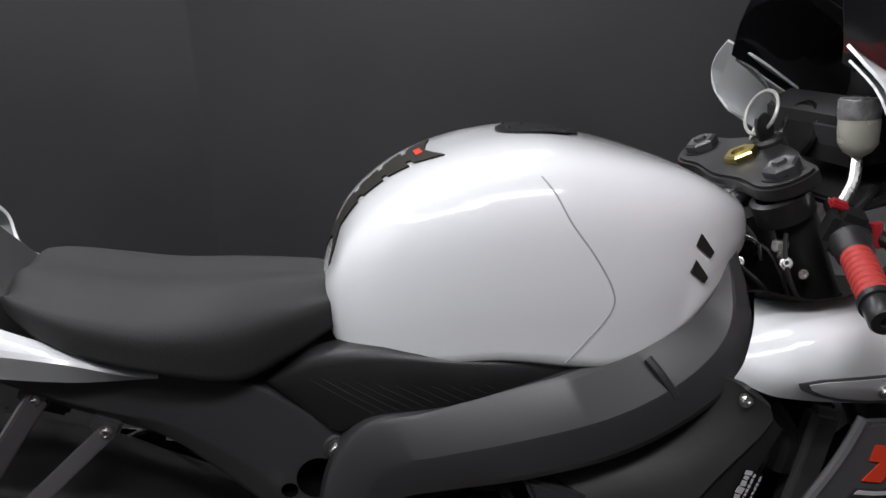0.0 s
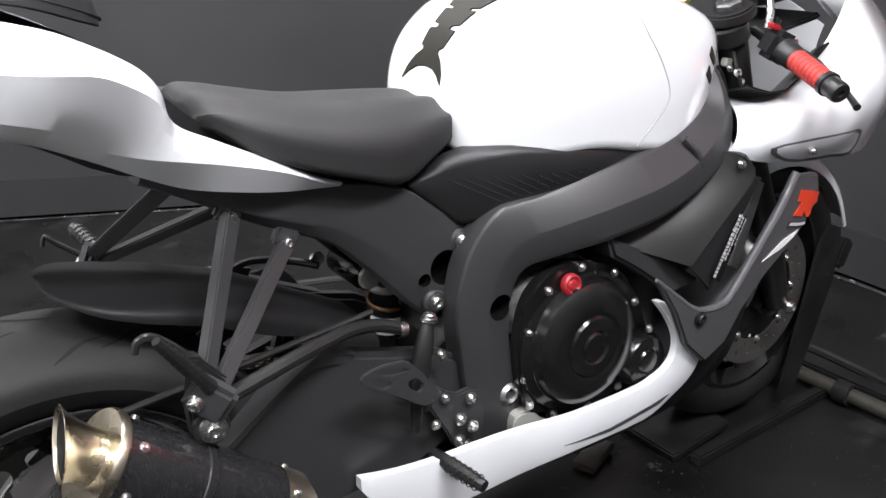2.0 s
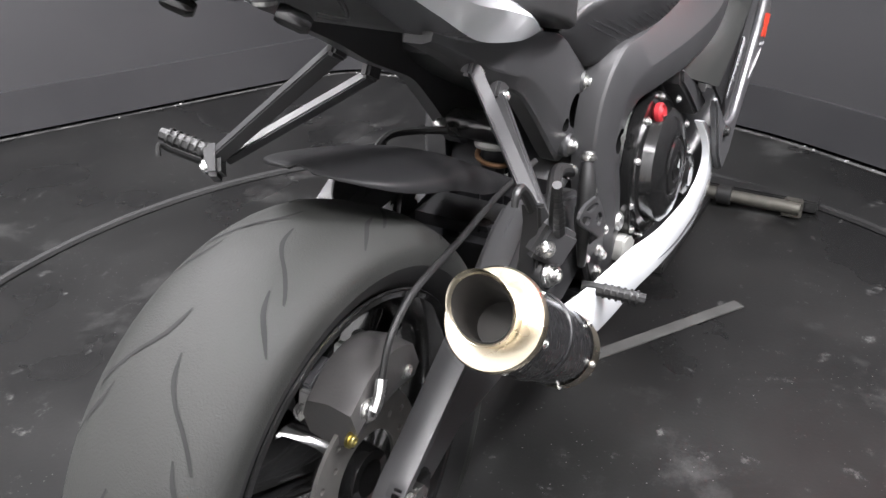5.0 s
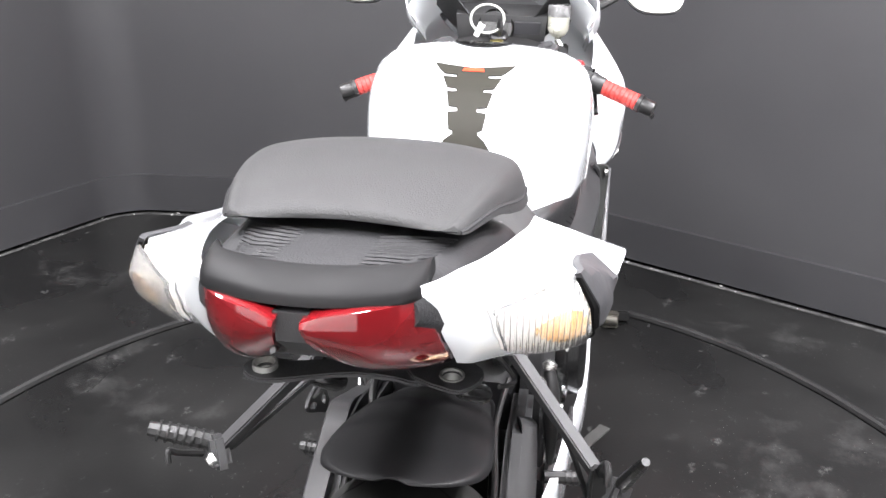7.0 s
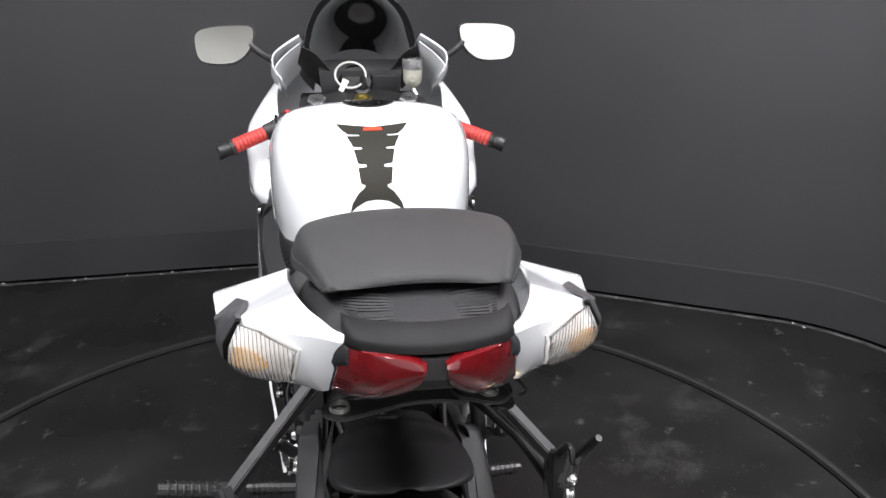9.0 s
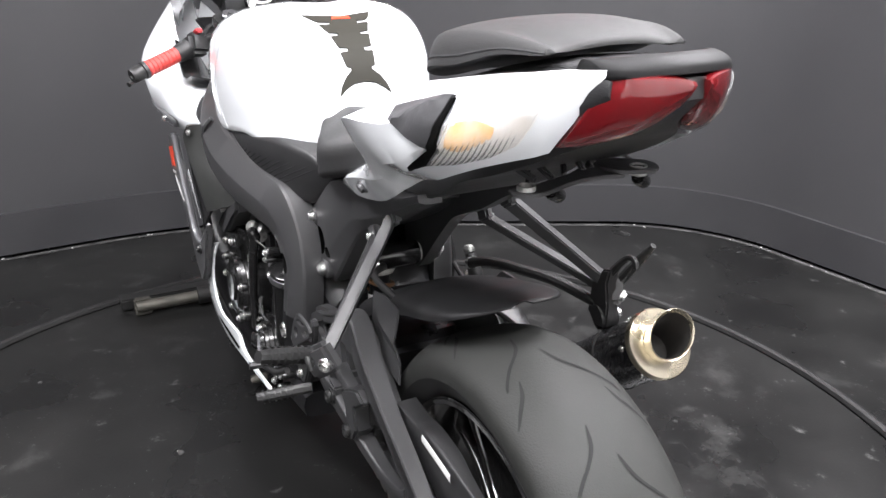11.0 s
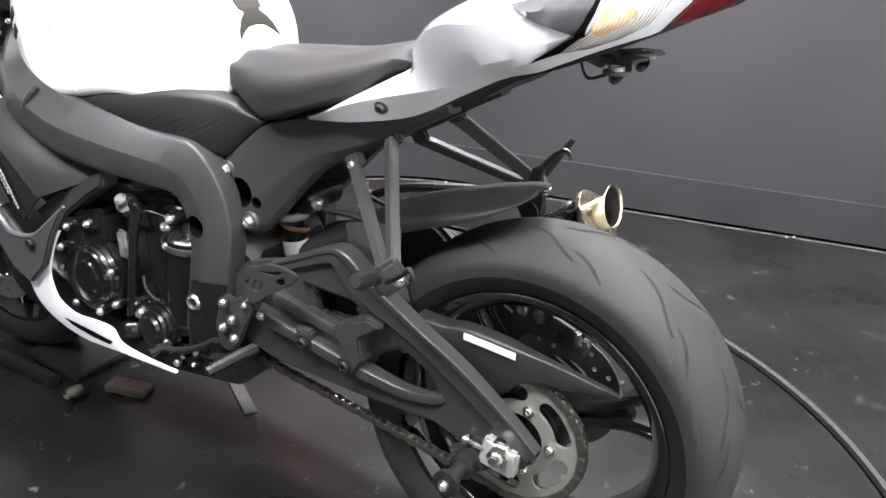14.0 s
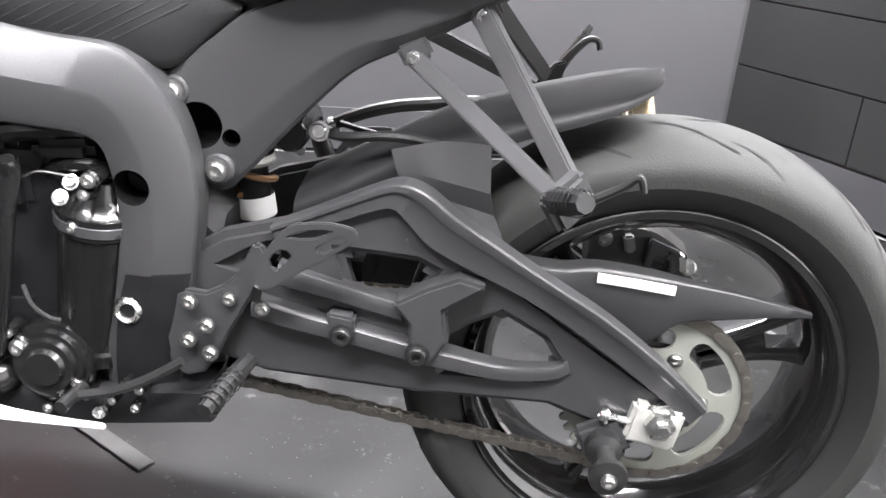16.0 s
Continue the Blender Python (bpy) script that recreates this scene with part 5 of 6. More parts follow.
# rider footrests
for s in (1, -1):
    rs = part("footrest_plate", plate([(.545, .43), (.50, .435), (.465, .46), (.445, .50), (.43, .49), (.445, .44), (.475, .385), (.505, .33), (.545, .335)], 0.150, 0.162, bevel=.003, n=2, s=s), FRAME, bike, "black footrest plate with silver bolts")
    part("rider_peg", tube([(.450, s * .165, .356), (.460, s * .21, .352), (.471, s * .262, .347)], [.010, .011, .009], 8, 3), BAR, rs, "ribbed black rider footpeg")
    for k in range(6):
        part("peg_rib", lathe([(.0125, -.002), (.013, 0), (.0125, .002)], (.457 + k * .0022, s * (.20 + k * .010), .353 - k * .001), (.2, s, -.1), 10), BAR, rs)
    part("heel_guard", plate([(.436, .470), (.426, .503), (.397, .540), (.376, .547), (.352, .549), (.327, .545), (.324, .532), (.348, .513), (.387, .487), (.416, .466)], 0.195, 0.200, [[(.396, .529), (.378, .538), (.350, .540), (.368, .530)], [(.366, .520), (.342, .534), (.335, .530), (.356, .515)], [(.416, .500), (.404, .514), (.392, .508), (.408, .490)]], .0012, 2, s), FRAME, rs, "pierced black heel guard")
    part("guard_stay", bar((.440, s * .164, .440), (.428, s * .194, .476), .020, .010, (1, 0, 0)), FRAME, rs)
    for x, z in ((.472, .432), (.434, .424)) if s > 0 else ((.470, .512), (.457, .402), (.475, .440), (.512, .345)):
        bolt((x, s * .166, z), (0, s, 0), .0062, rs)
shift = part("shift_lever", tube([(.52, .19, .36), (.56, .195, .335), (.60, .20, .318), (.645, .21, .312)], .006, 8), BAR, bike, "black shift lever")
part("lever_tip", tube([(.64, .19, .312), (.645, .235, .312)], .008, 10, 2), BAR, shift)
part("brake_pedal", tube([(.50, -.185, .36), (.55, -.19, .315), (.62, -.20, .300), (.69, -.21, .305)], .006, 8), BAR, bike, "black brake pedal")
mc = part("rear_master_cylinder", tube([(.452, -.160, .565), (.440, -.166, .53), (.425, -.170, .475), (.420, -.172, .41)], [.009, .014, .012, .006], 12, 3), BAR, bike, "black rear brake master cylinder")
bolt((.455, -.160, .572), (.2, 0, 1), .009, mc)
part("hose", tube([(.425, -.145, .558), (.381, -.147, .578), (.335, -.158, .590), (.287, -.175, .594), (.221, -.20, .597), (.133, -.222, .591)], .0095, 10), HOSE, bike, "black rubber brake reservoir hose")
part("hose_clip", lathe([(.011, -.006), (.0115, 0), (.011, .006)], (.418, -.146, .560), (1, 0, -.2), 14), STEEL, bike)

# exhaust
A0, A1 = Vector((-.040, -.236, .612)), Vector((.255, -.236, .370))
axis = (A1 - A0).normalized()
exh = part("exhaust_can", lathe([(.037, .055), (.044, .055), (.0500, .057), (.0505, .140), (.0485, .280), (.044, .300), (0, .300)], tuple(A0), tuple(axis), 48), CARBON, bike, "short carbon-wrapped exhaust can")
# the tip leaves the end cap at a slant, its mouth faces straight back
C0, C1, OUT = A0 + axis * .047, Vector((-.032, -.234, .611)), Vector((-.965, .06, .24)).normalized()


def tip_rings(stations):
    rings = []
    for f, r in stations:
        n = (-axis).lerp(OUT, min(1, f * 1.1)).normalized()
        e = n.cross(Vector((0, 1, 0))).normalized()
        g = n.cross(e)
        c = C0.lerp(C1, f)
        rings.append([c + r * (math.cos(2 * math.pi * k / 40) * e + math.sin(2 * math.pi * k / 40) * g) for k in range(40)])
    return rings


bm = bmesh.new()
skin(bm, tip_rings([(0, .0315), (.06, .0300), (.3, .0297), (.55, .0305), (.72, .0325), (.86, .0353), (.95, .0378), (.985, .0390), (1.0, .0392), (1.015, .0385), (1.0, .0374), (.94, .0356), (.88, .0342)]), True, False)
part("exhaust_tip", bm, TITAN, exh, "flared titanium exhaust tip", 60)
bm = bmesh.new()
skin(bm, tip_rings([(.90, .0346), (.80, .0326), (.60, .0291), (.3, .0274), (0, .0270), (-.6, .0270)]))
bm.faces.ensure_lookup_table()
bmesh.ops.delete(bm, geom=[f for f in bm.faces if len(f.verts) > 4][:1], context="FACES_ONLY")
part("exhaust_bore", bm, SOOT, exh)
part("end_cap", lathe([(.029, .0435), (.036, .043), (.0525, .043), (.0545, .046), (.0545, .053), (.0500, .0575)], tuple(A0), tuple(axis), 48), TITAN, exh, "pale titanium end cap")
part("can_strap", lathe([(.0495, .150), (.052, .152), (.052, .160), (.0495, .162)], tuple(A0), tuple(axis), 48), PLASTIC, exh)
part("inlet_cone", lathe([(.0495, .262), (.0495, .296), (.036, .318), (.025, .332)], tuple(A0), tuple(axis), 40), TITAN, exh)
u = axis.orthogonal().normalized()
v = axis.cross(u)
for k in range(6):
    q = 2 * math.pi * k / 6 + .3
    d = math.cos(q) * u + math.sin(q) * v
    bolt(tuple(A0 + axis * .071 + d * .0500), tuple(d), .0042, exh)
    bolt(tuple(A0 + axis * .274 + d * .0495), tuple(d), .0038, exh)
part("exhaust_mount", plate([(.098, .664), (.116, .658), (.142, .625), (.147, .575), (.125, .556), (.098, .562), (.096, .60), (.104, .636)], .214, .236, bevel=.003, n=1, s=-1), BAR, bike)
part("mount_hook", tube([(.106, -.225, .655), (.090, -.226, .676), (.072, -.227, .693), (.058, -.228, .692), (.054, -.228, .680)], [.007, .006, .005, .0045, .004], 8, 4), BAR, bike, "black luggage hook")
part("rubber_mount", lathe([(0, .010), (.019, .010), (.021, .006), (.021, -.02)], (.117, -.234, .574), (-.2, -1, .1), 24), HOSE, bike)
part("mount_washer", lathe([(0, .003), (.015, .003), (.0165, 0), (.0165, -.004)], (.117, -.245, .574), (-.2, -1, .1), 24), STEEL, bike)
bolt((.1165, -.249, .574), (-.2, -1, .1), .009, bike)
part("mid_pipe", tube([(.205, -.236, .410), (.25, -.225, .36), (.32, -.18, .29), (.42, -.09, .25), (.55, -.05, .23)], .024, 14), SOOT, bike, "dull steel link pipe")
# fairings
DUCTFACE = [[(.996, .248, .728), (1.022, .249, .688), (.962, .243, .622), (.905, .234, .557)],
            [(.990, .228, .729), (.985, .234, .680), (.930, .226, .625), (.850, .212, .580)],
            [(.965, .176, .722), (.935, .186, .672), (.885, .186, .636), (.786, .180, .606)],
            [(.945, .140, .715), (.905, .140, .680), (.845, .140, .650), (.755, .140, .625)]]
SIDEPANEL = [(1.125, .672), (1.188, .664), (1.200, .618), (1.145, .556), (1.070, .506), (1.015, .456), (.980, .408), (.93, .386), (.88, .434), (.848, .498), (.800, .568), (.90, .490), (.955, .480), (.985, .492), (1.032, .546), (1.096, .624)]
FAIR = [[(.990, .222, .728), (1.000, .226, .750), (1.020, .206, .780), (1.041, .168, .799)],
        [(1.020, .240, .712), (1.030, .256, .745), (1.045, .238, .783), (1.060, .172, .795)],
        [(1.060, .246, .702), (1.065, .267, .740), (1.075, .252, .783), (1.090, .180, .792)],
        [(1.120, .250, .692), (1.120, .275, .735), (1.120, .264, .783), (1.130, .186, .795)],
        [(1.200, .252, .682), (1.200, .284, .738), (1.200, .272, .798), (1.200, .196, .815)],
        [(1.260, .250, .676), (1.260, .288, .760), (1.260, .280, .835), (1.260, .208, .900)],
        [(1.320, .244, .672), (1.320, .284, .775), (1.320, .272, .850), (1.320, .192, .965)],
        [(1.420, .212, .667), (1.420, .240, .775), (1.420, .212, .885), (1.420, .142, .955)],
        [(1.520, .140, .665), (1.520, .155, .760), (1.520, .125, .860), (1.520, .085, .915)],
        [(1.600, .030, .690), (1.600, .035, .750), (1.600, .030, .810), (1.600, .020, .850)]]
BELLY = [(.836, .512, .850, .510, .235), (.856, .482, .897, .471, .243), (.873, .447, .930, .435, .248), (.876, .415, .940, .400, .248), (.862, .391, .921, .358, .246), (.835, .380, .870, .330, .245), (.794, .373, .811, .311, .244),
         (.674, .368, .674, .305, .234), (.581, .367, .581, .292, .215), (.507, .366, .505, .282, .205), (.450, .360, .450, .272, .193), (.387, .356, .387, .265, .177), (.335, .356, .334, .338, .159)]
BELLY = [(a, b, c, d, y, y - .016) for a, b, c, d, y in BELLY]
BELLY_LEFT = [(.858, .502, .866, .500, .237, .230), (.866, .480, .895, .470, .243, .236), (.880, .445, .930, .438, .247, .240), (.889, .410, .948, .408, .248, .241), (.886, .385, .950, .372, .248, .241), (.875, .360, .926, .335, .247, .240),
              (.838, .340, .885, .309, .244, .237), (.790, .336, .828, .288, .237, .230), (.752, .328, .760, .283, .230, .223), (.735, .300, .733, .281, .226, .219), (.684, .285, .686, .276, .219, .212), (.615, .272, .612, .268, .207, .200)]
SHARP = ((0, 0), (0, .93), (.04, 1), (.5, .93), (.96, .86), (1, .8), (1, 0))
LOWER = [(1.07, .500, 1.09, .420, .222, .13), (1.02, .455, 1.055, .330, .222, .11), (.965, .405, .990, .270, .208, .08), (.88, .350, .880, .245, .195, .06), (.70, .305, .700, .240, .180, .04), (.50, .310, .500, .255, .165, .03)]
for s in (1, -1):
    part("airbox_cover", solid(loft([side(s, row) for row in DUCTFACE], 3, 3, False, False), .006), DUCT, bike, "matt dark grey side duct cover", 30)
    lip = loft([[(1.022, s * .2485, .688), (.962, s * .2420, .622), (.905, s * .2325, .557)], [(1.034, s * .2500, .672), (.988, s * .2470, .592), (.945, s * .2420, .512)], [(1.050, s * .225, .658), (1.010, s * .225, .575), (.970, s * .225, .492)]], 2, 3, False, False)
    part("duct_lip", solid(lip, .006), PLASTIC, bike, "black lower face of the duct cover", 25)
    bolt((.992, s * .247, .712), (0, s, .3), .006, bike)
    upper = part("upper_fairing", solid(loft([side(s, row) for row in FAIR], 4, 4, False, False), .004), WHITE, bike, "glossy white upper fairing side", 50)
    panel = [(1.044, 0, .731), (1.10, 0, .736), (1.17, 0, .736), (1.23, 0, .734), (1.275, 0, .726), (1.292, 0, .674), (1.22, 0, .686), (1.13, 0, .691), (1.07, 0, .709)]
    part("grey_panel", drape([(a, s * .5, c) for a, _, c in panel], upper, (0, -s, 0), .0005, .0015, 2, 2), GREY, upper, "grey pointed graphic outline")
    inner = [(1.055, 0, .729), (1.10, 0, .732), (1.17, 0, .732), (1.228, 0, .730), (1.268, 0, .721), (1.279, 0, .684), (1.215, 0, .692), (1.13, 0, .697), (1.077, 0, .711)]
    part("white_graphic", drape([(a, s * .5, c) for a, _, c in inner], upper, (0, -s, 0), .002, .001, 2, 2), WHITE, upper)
    bolt((1.138, s * .274, .713), (0, s, 0), .0055, upper)
    sidef = part("side_fairing", plate(SIDEPANEL, .246, .262, bevel=.004, s=s), SIDEGREY, bike, "satin grey side fairing panel", 30)
    part("fairing_rim", tube([(x, s * .258, z) for x, z in ((1.126, .676), (1.096, .624), (1.032, .546), (.985, .492), (.955, .480), (.90, .490), (.850, .527), (.800, .569))], [.007, .007, .0065, .0065, .006, .0055, .005, .003], 8, 4), GREY, sidef, "raised pale grey rim")
    badge = [(a + .027, c - .011) for a, c in ((1.112, .655), (1.170, .642), (1.168, .618), (1.148, .614), (1.156, .596), (1.136, .601), (1.128, .614), (1.122, .606), (1.098, .612), (1.120, .632), (1.106, .636))]
    part("badge", drape([(a, s * .5, c) for a, c in badge], sidef, (0, -s, 0), .0008, .0015, 1, 1), BADGERED, sidef, "angular red badge shape")
    part("badge_base", drape([(a, s * .5, c) for a, c in ((1.117, .594), (1.175, .579), (1.165, .570), (1.109, .584))], sidef, (0, -s, 0), .0008, .001, 1, 1), INSERT, sidef)
    part("badge_base_line", drape([(a, s * .5, c) for a, c in ((1.121, .590), (1.167, .5785), (1.163, .5745), (1.116, .586))], sidef, (0, -s, 0), .002, .001, 1, 1), SILVERDECAL, sidef)
    part("badge_flash", drape([(a, s * .5, c) for a, c in ((1.054, .536), (1.105, .562), (1.146, .572), (1.136, .562), (1.105, .548))], sidef, (0, -s, 0), .0008, .001, 1, 1), SIGNWHITE, sidef)
    bolt((.905, s * .264, .476), (0, s, 0), .009, sidef, BAR)
    belly = part("belly_fairing", beam(BELLY if s < 0 else BELLY_LEFT, s, 4, SHARP), WHITE, bike, "glossy white belly fairing", 30)
    if s < 0:
        part("belly_slot", drape([(a, -.4, c) for a, c in ((.868, .341), (.84, .337), (.74, .3235), (.65, .3215), (.74, .318), (.845, .331))], belly, (0, 1, 0), .0005, .001, 1, 2), DGREY, belly, "dark slot in the belly fairing")
    else:
        # no opening cut here: a flat patch with the slot's shade painted in
        part("belly_slot", drape([(a, .4, c) for a, c in ((.864, .325), (.822, .317), (.752, .301), (.757, .294), (.800, .300), (.850, .314))], belly, (0, -1, 0), .0005, .001, 1, 2), HOLESHADE, belly, "dark slot in the belly fairing")
    part("lower_fairing", beam(LOWER, s), ENGINE, bike, "black inner lower fairing", 50)
    part("inner_duct", plate([(.745, .636), (.892, .560), (.968, .506), (.90, .500), (.80, .572), (.757, .600)], .165, .210, bevel=.006, s=s), FRAME, bike)
    part("radiator_hose", tube([(1.06, s * .17, .66), (1.08, s * .18, .62), (1.07, s * .18, .58)], .016, 10), HOSE, bike)
    # script on the duct, unreadable: bars on a dark band
    band = loft([[(.944, s * .2455, .528), (.990, s * .2530, .632)], [(.966, s * .2462, .518), (1.010, s * .2535, .622)]], 1, 1, False, False)
    band = part("script_band", solid(band, .002), BLACK, bike)
    random.seed(11)
    for row, thick, start in ((0, .0085, 0.02), (1, .0035, 0.30), (2, .003, 0.55)):
        f = start
        while f < 0.95:
            run = random.uniform(.03, .075)
            m = f + run / 2
            part("script_bar", block((run * .108, .0012, thick * random.uniform(.6, 1)), (.950 + .044 * m + row * .0075, s * (.2475 + .0080 * m), .527 + .104 * m - row * .0035), (0, -67 + random.uniform(-12, 12), 0), 0), SILVERDECAL, band)
            f += run + .012
part("radiator", block((.035, .34, .26), (1.10, 0, .53), (0, 18, 0), .006), ENGINE, bike, "black radiator core")
for s in (1, -1):
    part("header_tank", block((.04, .03, .25), (1.095, s * .175, .53), (0, 18, 0), .008), ALU, bike)

# front end
front = wheel("front_wheel", FX, FZ, 0.222, 0.050, "gloss black three-spoke front wheel")
TF = [(.220, -.045), (.235, -.055), (.255, -.060), (.275, -.054), (.290, -.036), (.298, -.014), (FR, 0), (.298, .014), (.290, .036), (.275, .054), (.255, .060), (.235, .055), (.220, .045)]
part("tyre", lathe([(p.x, p.y) for p in smooth_line([(a, b, 0) for a, b in TF], 2)], (FX, 0, FZ), (0, 1, 0), 72), SIDEWALL, front, "black sports front tyre", 60)
for s in (1, -1):
    disc("brake_disc", FX, s * .066, FZ, .155, .100, 36, DISC, front)
    part("disc_carrier", lathe([(.030, 0), (.095, 0), (.103, .004), (.103, -.004), (.03, -.004)], (FX, s * .062, FZ), (0, s, 0), 32), RIM, front)
    for k in range(8):
        q = 2 * math.pi * k / 8
        bolt((FX + .100 * math.cos(q), s * .070, FZ + .100 * math.sin(q)), (0, s, 0), .006, front)
    fork = part("fork_leg", tube([(FX - .005, s * .107, FZ + .0), (1.30, s * .107, .47), (1.225, s * .107, .63)], [.024, .030, .027], 18, 3), BAR, bike, "black fork lower")
    part("fork_tube", tube([(1.225, s * .107, .63), (1.16, s * .107, .77), (1.106, s * .107, .930)], .026, 18, 3), BAR, fork)
    part("fork_cap", lathe([(.022, -.01), (.023, .002), (.019, .005), (.009, .004), (.008, .009), (0, .009)], (1.104, s * .107, .938), (-.4, 0, .92), 6), FORKCAP, fork, "dark anodised fork adjuster cap")
    bolt((FX, s * .136, FZ), (0, s, 0), .012, fork)
    calp = part("front_caliper", loft([[(x, s * y, z) for y, z in ((.058, zl), (.100, zl + .006), (.100, zh - .006), (.058, zh))] for x, zl, zh in ((1.235, .36, .40), (1.25, .33, .45), (1.275, .32, .47), (1.30, .36, .47))], 2, 3), ALU, bike, "pale alloy front brake caliper")
    bolt((1.262, s * .103, .42), (0, s, 0), .009, calp)
    bolt((1.255, s * .103, .36), (0, s, 0), .009, calp)
part("front_fender", solid(loft([[(FX + r * math.cos(q), y, FZ + r * math.sin(q)) for y, r in ((-.078, .285), (-.072, .305), (-.04, .322), (0, .326), (.04, .322), (.072, .305), (.078, .285))] for q in (.35, .7, 1.1, 1.5, 1.9, 2.3, 2.6)], 2, 3, False, False), .003), WHITE, bike, "white front mudguard", 50)

# cockpit
clamp = part("top_yoke", plate([(1.150, -.045), (1.135, -.09), (1.125, -.140), (1.085, -.145), (1.060, -.115), (1.062, -.06), (1.055, 0), (1.062, .06), (1.060, .115), (1.085, .145), (1.125, .140), (1.135, .09), (1.150, .045)], -.011, .011, bevel=.004, n=3), BAR, bike, "satin black top yoke")
clamp.matrix_basis = pose(.012, 0, .921, 0, 0, 0) @ pose(1.10, 0, 0, 0, -22, 0) @ pose(-1.10, 0, 0) @ pose(0, 0, 0, 90, 0, 0)
part("stem_nut", lathe([(0, .003), (.011, .003), (.013, .008), (.020, .008), (.0225, .005), (.0225, -.004), (.027, -.006), (.027, -.012)], (1.110, 0, .934), (-.36, 0, .93), 6), GOLD, bike, "gold steering stem nut")
part("steering_ring", lathe([(.036, -.008), (.040, -.006), (.040, .006), (.036, .008)], (1.108, 0, .868), (-.29, 0, .95), 28), PALEALU, bike, "bare steering head ring")
for pts in ([(1.06, -.09, .845), (1.05, -.11, .825), (1.07, -.13, .80), (1.09, -.12, .77)], [(1.10, -.13, .86), (1.09, -.15, .83), (1.10, -.16, .79), (1.14, -.15, .75)], [(1.05, -.06, .86), (1.045, -.085, .84), (1.06, -.10, .80), (1.10, -.10, .74)]):
    part("cockpit_wire", tube(pts, .003, 6), HOSE, bike)
    bolt(pts[1], (-.3, -.8, .4), .0055, bike)
part("cockpit_clip", tube([(1.055, -.085, .852), (1.062, -.105, .856), (1.075, -.112, .846), (1.078, -.114, .825)], .0022, 6), STEEL, bike, "bent wire clip")
part("lower_yoke", block((.08, .25, .03), (1.17, 0, .74), (0, -22, 0), .008), FRAME, bike)
part("steering_head", tube([(1.15, 0, .73), (1.095, 0, .91)], .035, 20, 2), FRAME, bike)
ign = part("ignition_lock", lathe([(.0, .010), (.016, .012), (.020, .008), (.022, -.03)], (1.150, 0, .945), (-.36, 0, .93), 20), PLASTIC, bike, "black ignition lock with a key in it")
key = part("key", plate([(-.012, .0), (.012, 0), (.014, .02), (.008, .034), (-.008, .034), (-.014, .02)], -.003, .003, bevel=.001, n=2), PLASTIC, ign, "black-headed key")
key.matrix_basis = pose(1.145, 0, .955, 0, -25, 20)
part("key_ring", tube([(1.150 + .012 * math.sin(q), .026 + .036 * math.cos(q), .985 + .028 * math.sin(q)) for q in (2 * math.pi * k / 16 for k in range(16))], .0026, 6, 2, True), PALEALU, ign, "pale key ring")
part("key_tag", plate([(0, 0), (.012, 0), (.014, .03), (-.002, .03)], -.001, .001, bevel=0), LABEL, ign).matrix_basis = pose(1.145, .045, .945, 20, -20, 60)
dash = part("instrument_panel", loft([[(x, y, z) for y, z in ((-.095, z0), (-.10, z1), (.10, z1), (.095, z0))] for x, z0, z1 in ((1.20, .925, .985), (1.235, .925, 1.005), (1.29, .93, .985))], 1, 2), PLASTIC, bike, "black instrument cluster")
part("tachometer", lathe([(0, .002), (.036, .002), (.039, .005), (.042, 0)], (1.198, .012, .958), (-1, 0, .35), 28), BLACK, dash)
part("lcd", block((.004, .058, .034), (1.198, -.058, .958), (0, -20, 0), .001), DGREY, dash, "dark display")
part("dash_tray", block((.14, .30, .012), (1.24, 0, .895), (0, -8, 0), .004), PLASTIC, bike)

half = [[(1.160, .132, 1.056), (1.166, .122, 1.098), (1.176, .098, 1.141), (1.186, .058, 1.172), (1.190, 0, 1.184)],
        [(1.225, .146, 1.014), (1.235, .136, 1.061), (1.250, .108, 1.107), (1.262, .062, 1.134), (1.268, 0, 1.144)],
        [(1.310, .150, .955), (1.322, .138, 1.006), (1.340, .108, 1.046), (1.352, .062, 1.070), (1.358, 0, 1.078)],
        [(1.440, .120, .884), (1.450, .108, .929), (1.465, .082, .964), (1.475, .045, .984), (1.480, 0, .989)]]
secs = [[Vector(p) for p in h] + [Vector((p[0], -p[1], p[2])) for p in reversed(h[:-1])] for h in half]
part("windscreen", solid(loft(secs, 3, 4, False, False), .0018), SCREEN, bike, "dark smoked windscreen", 60)
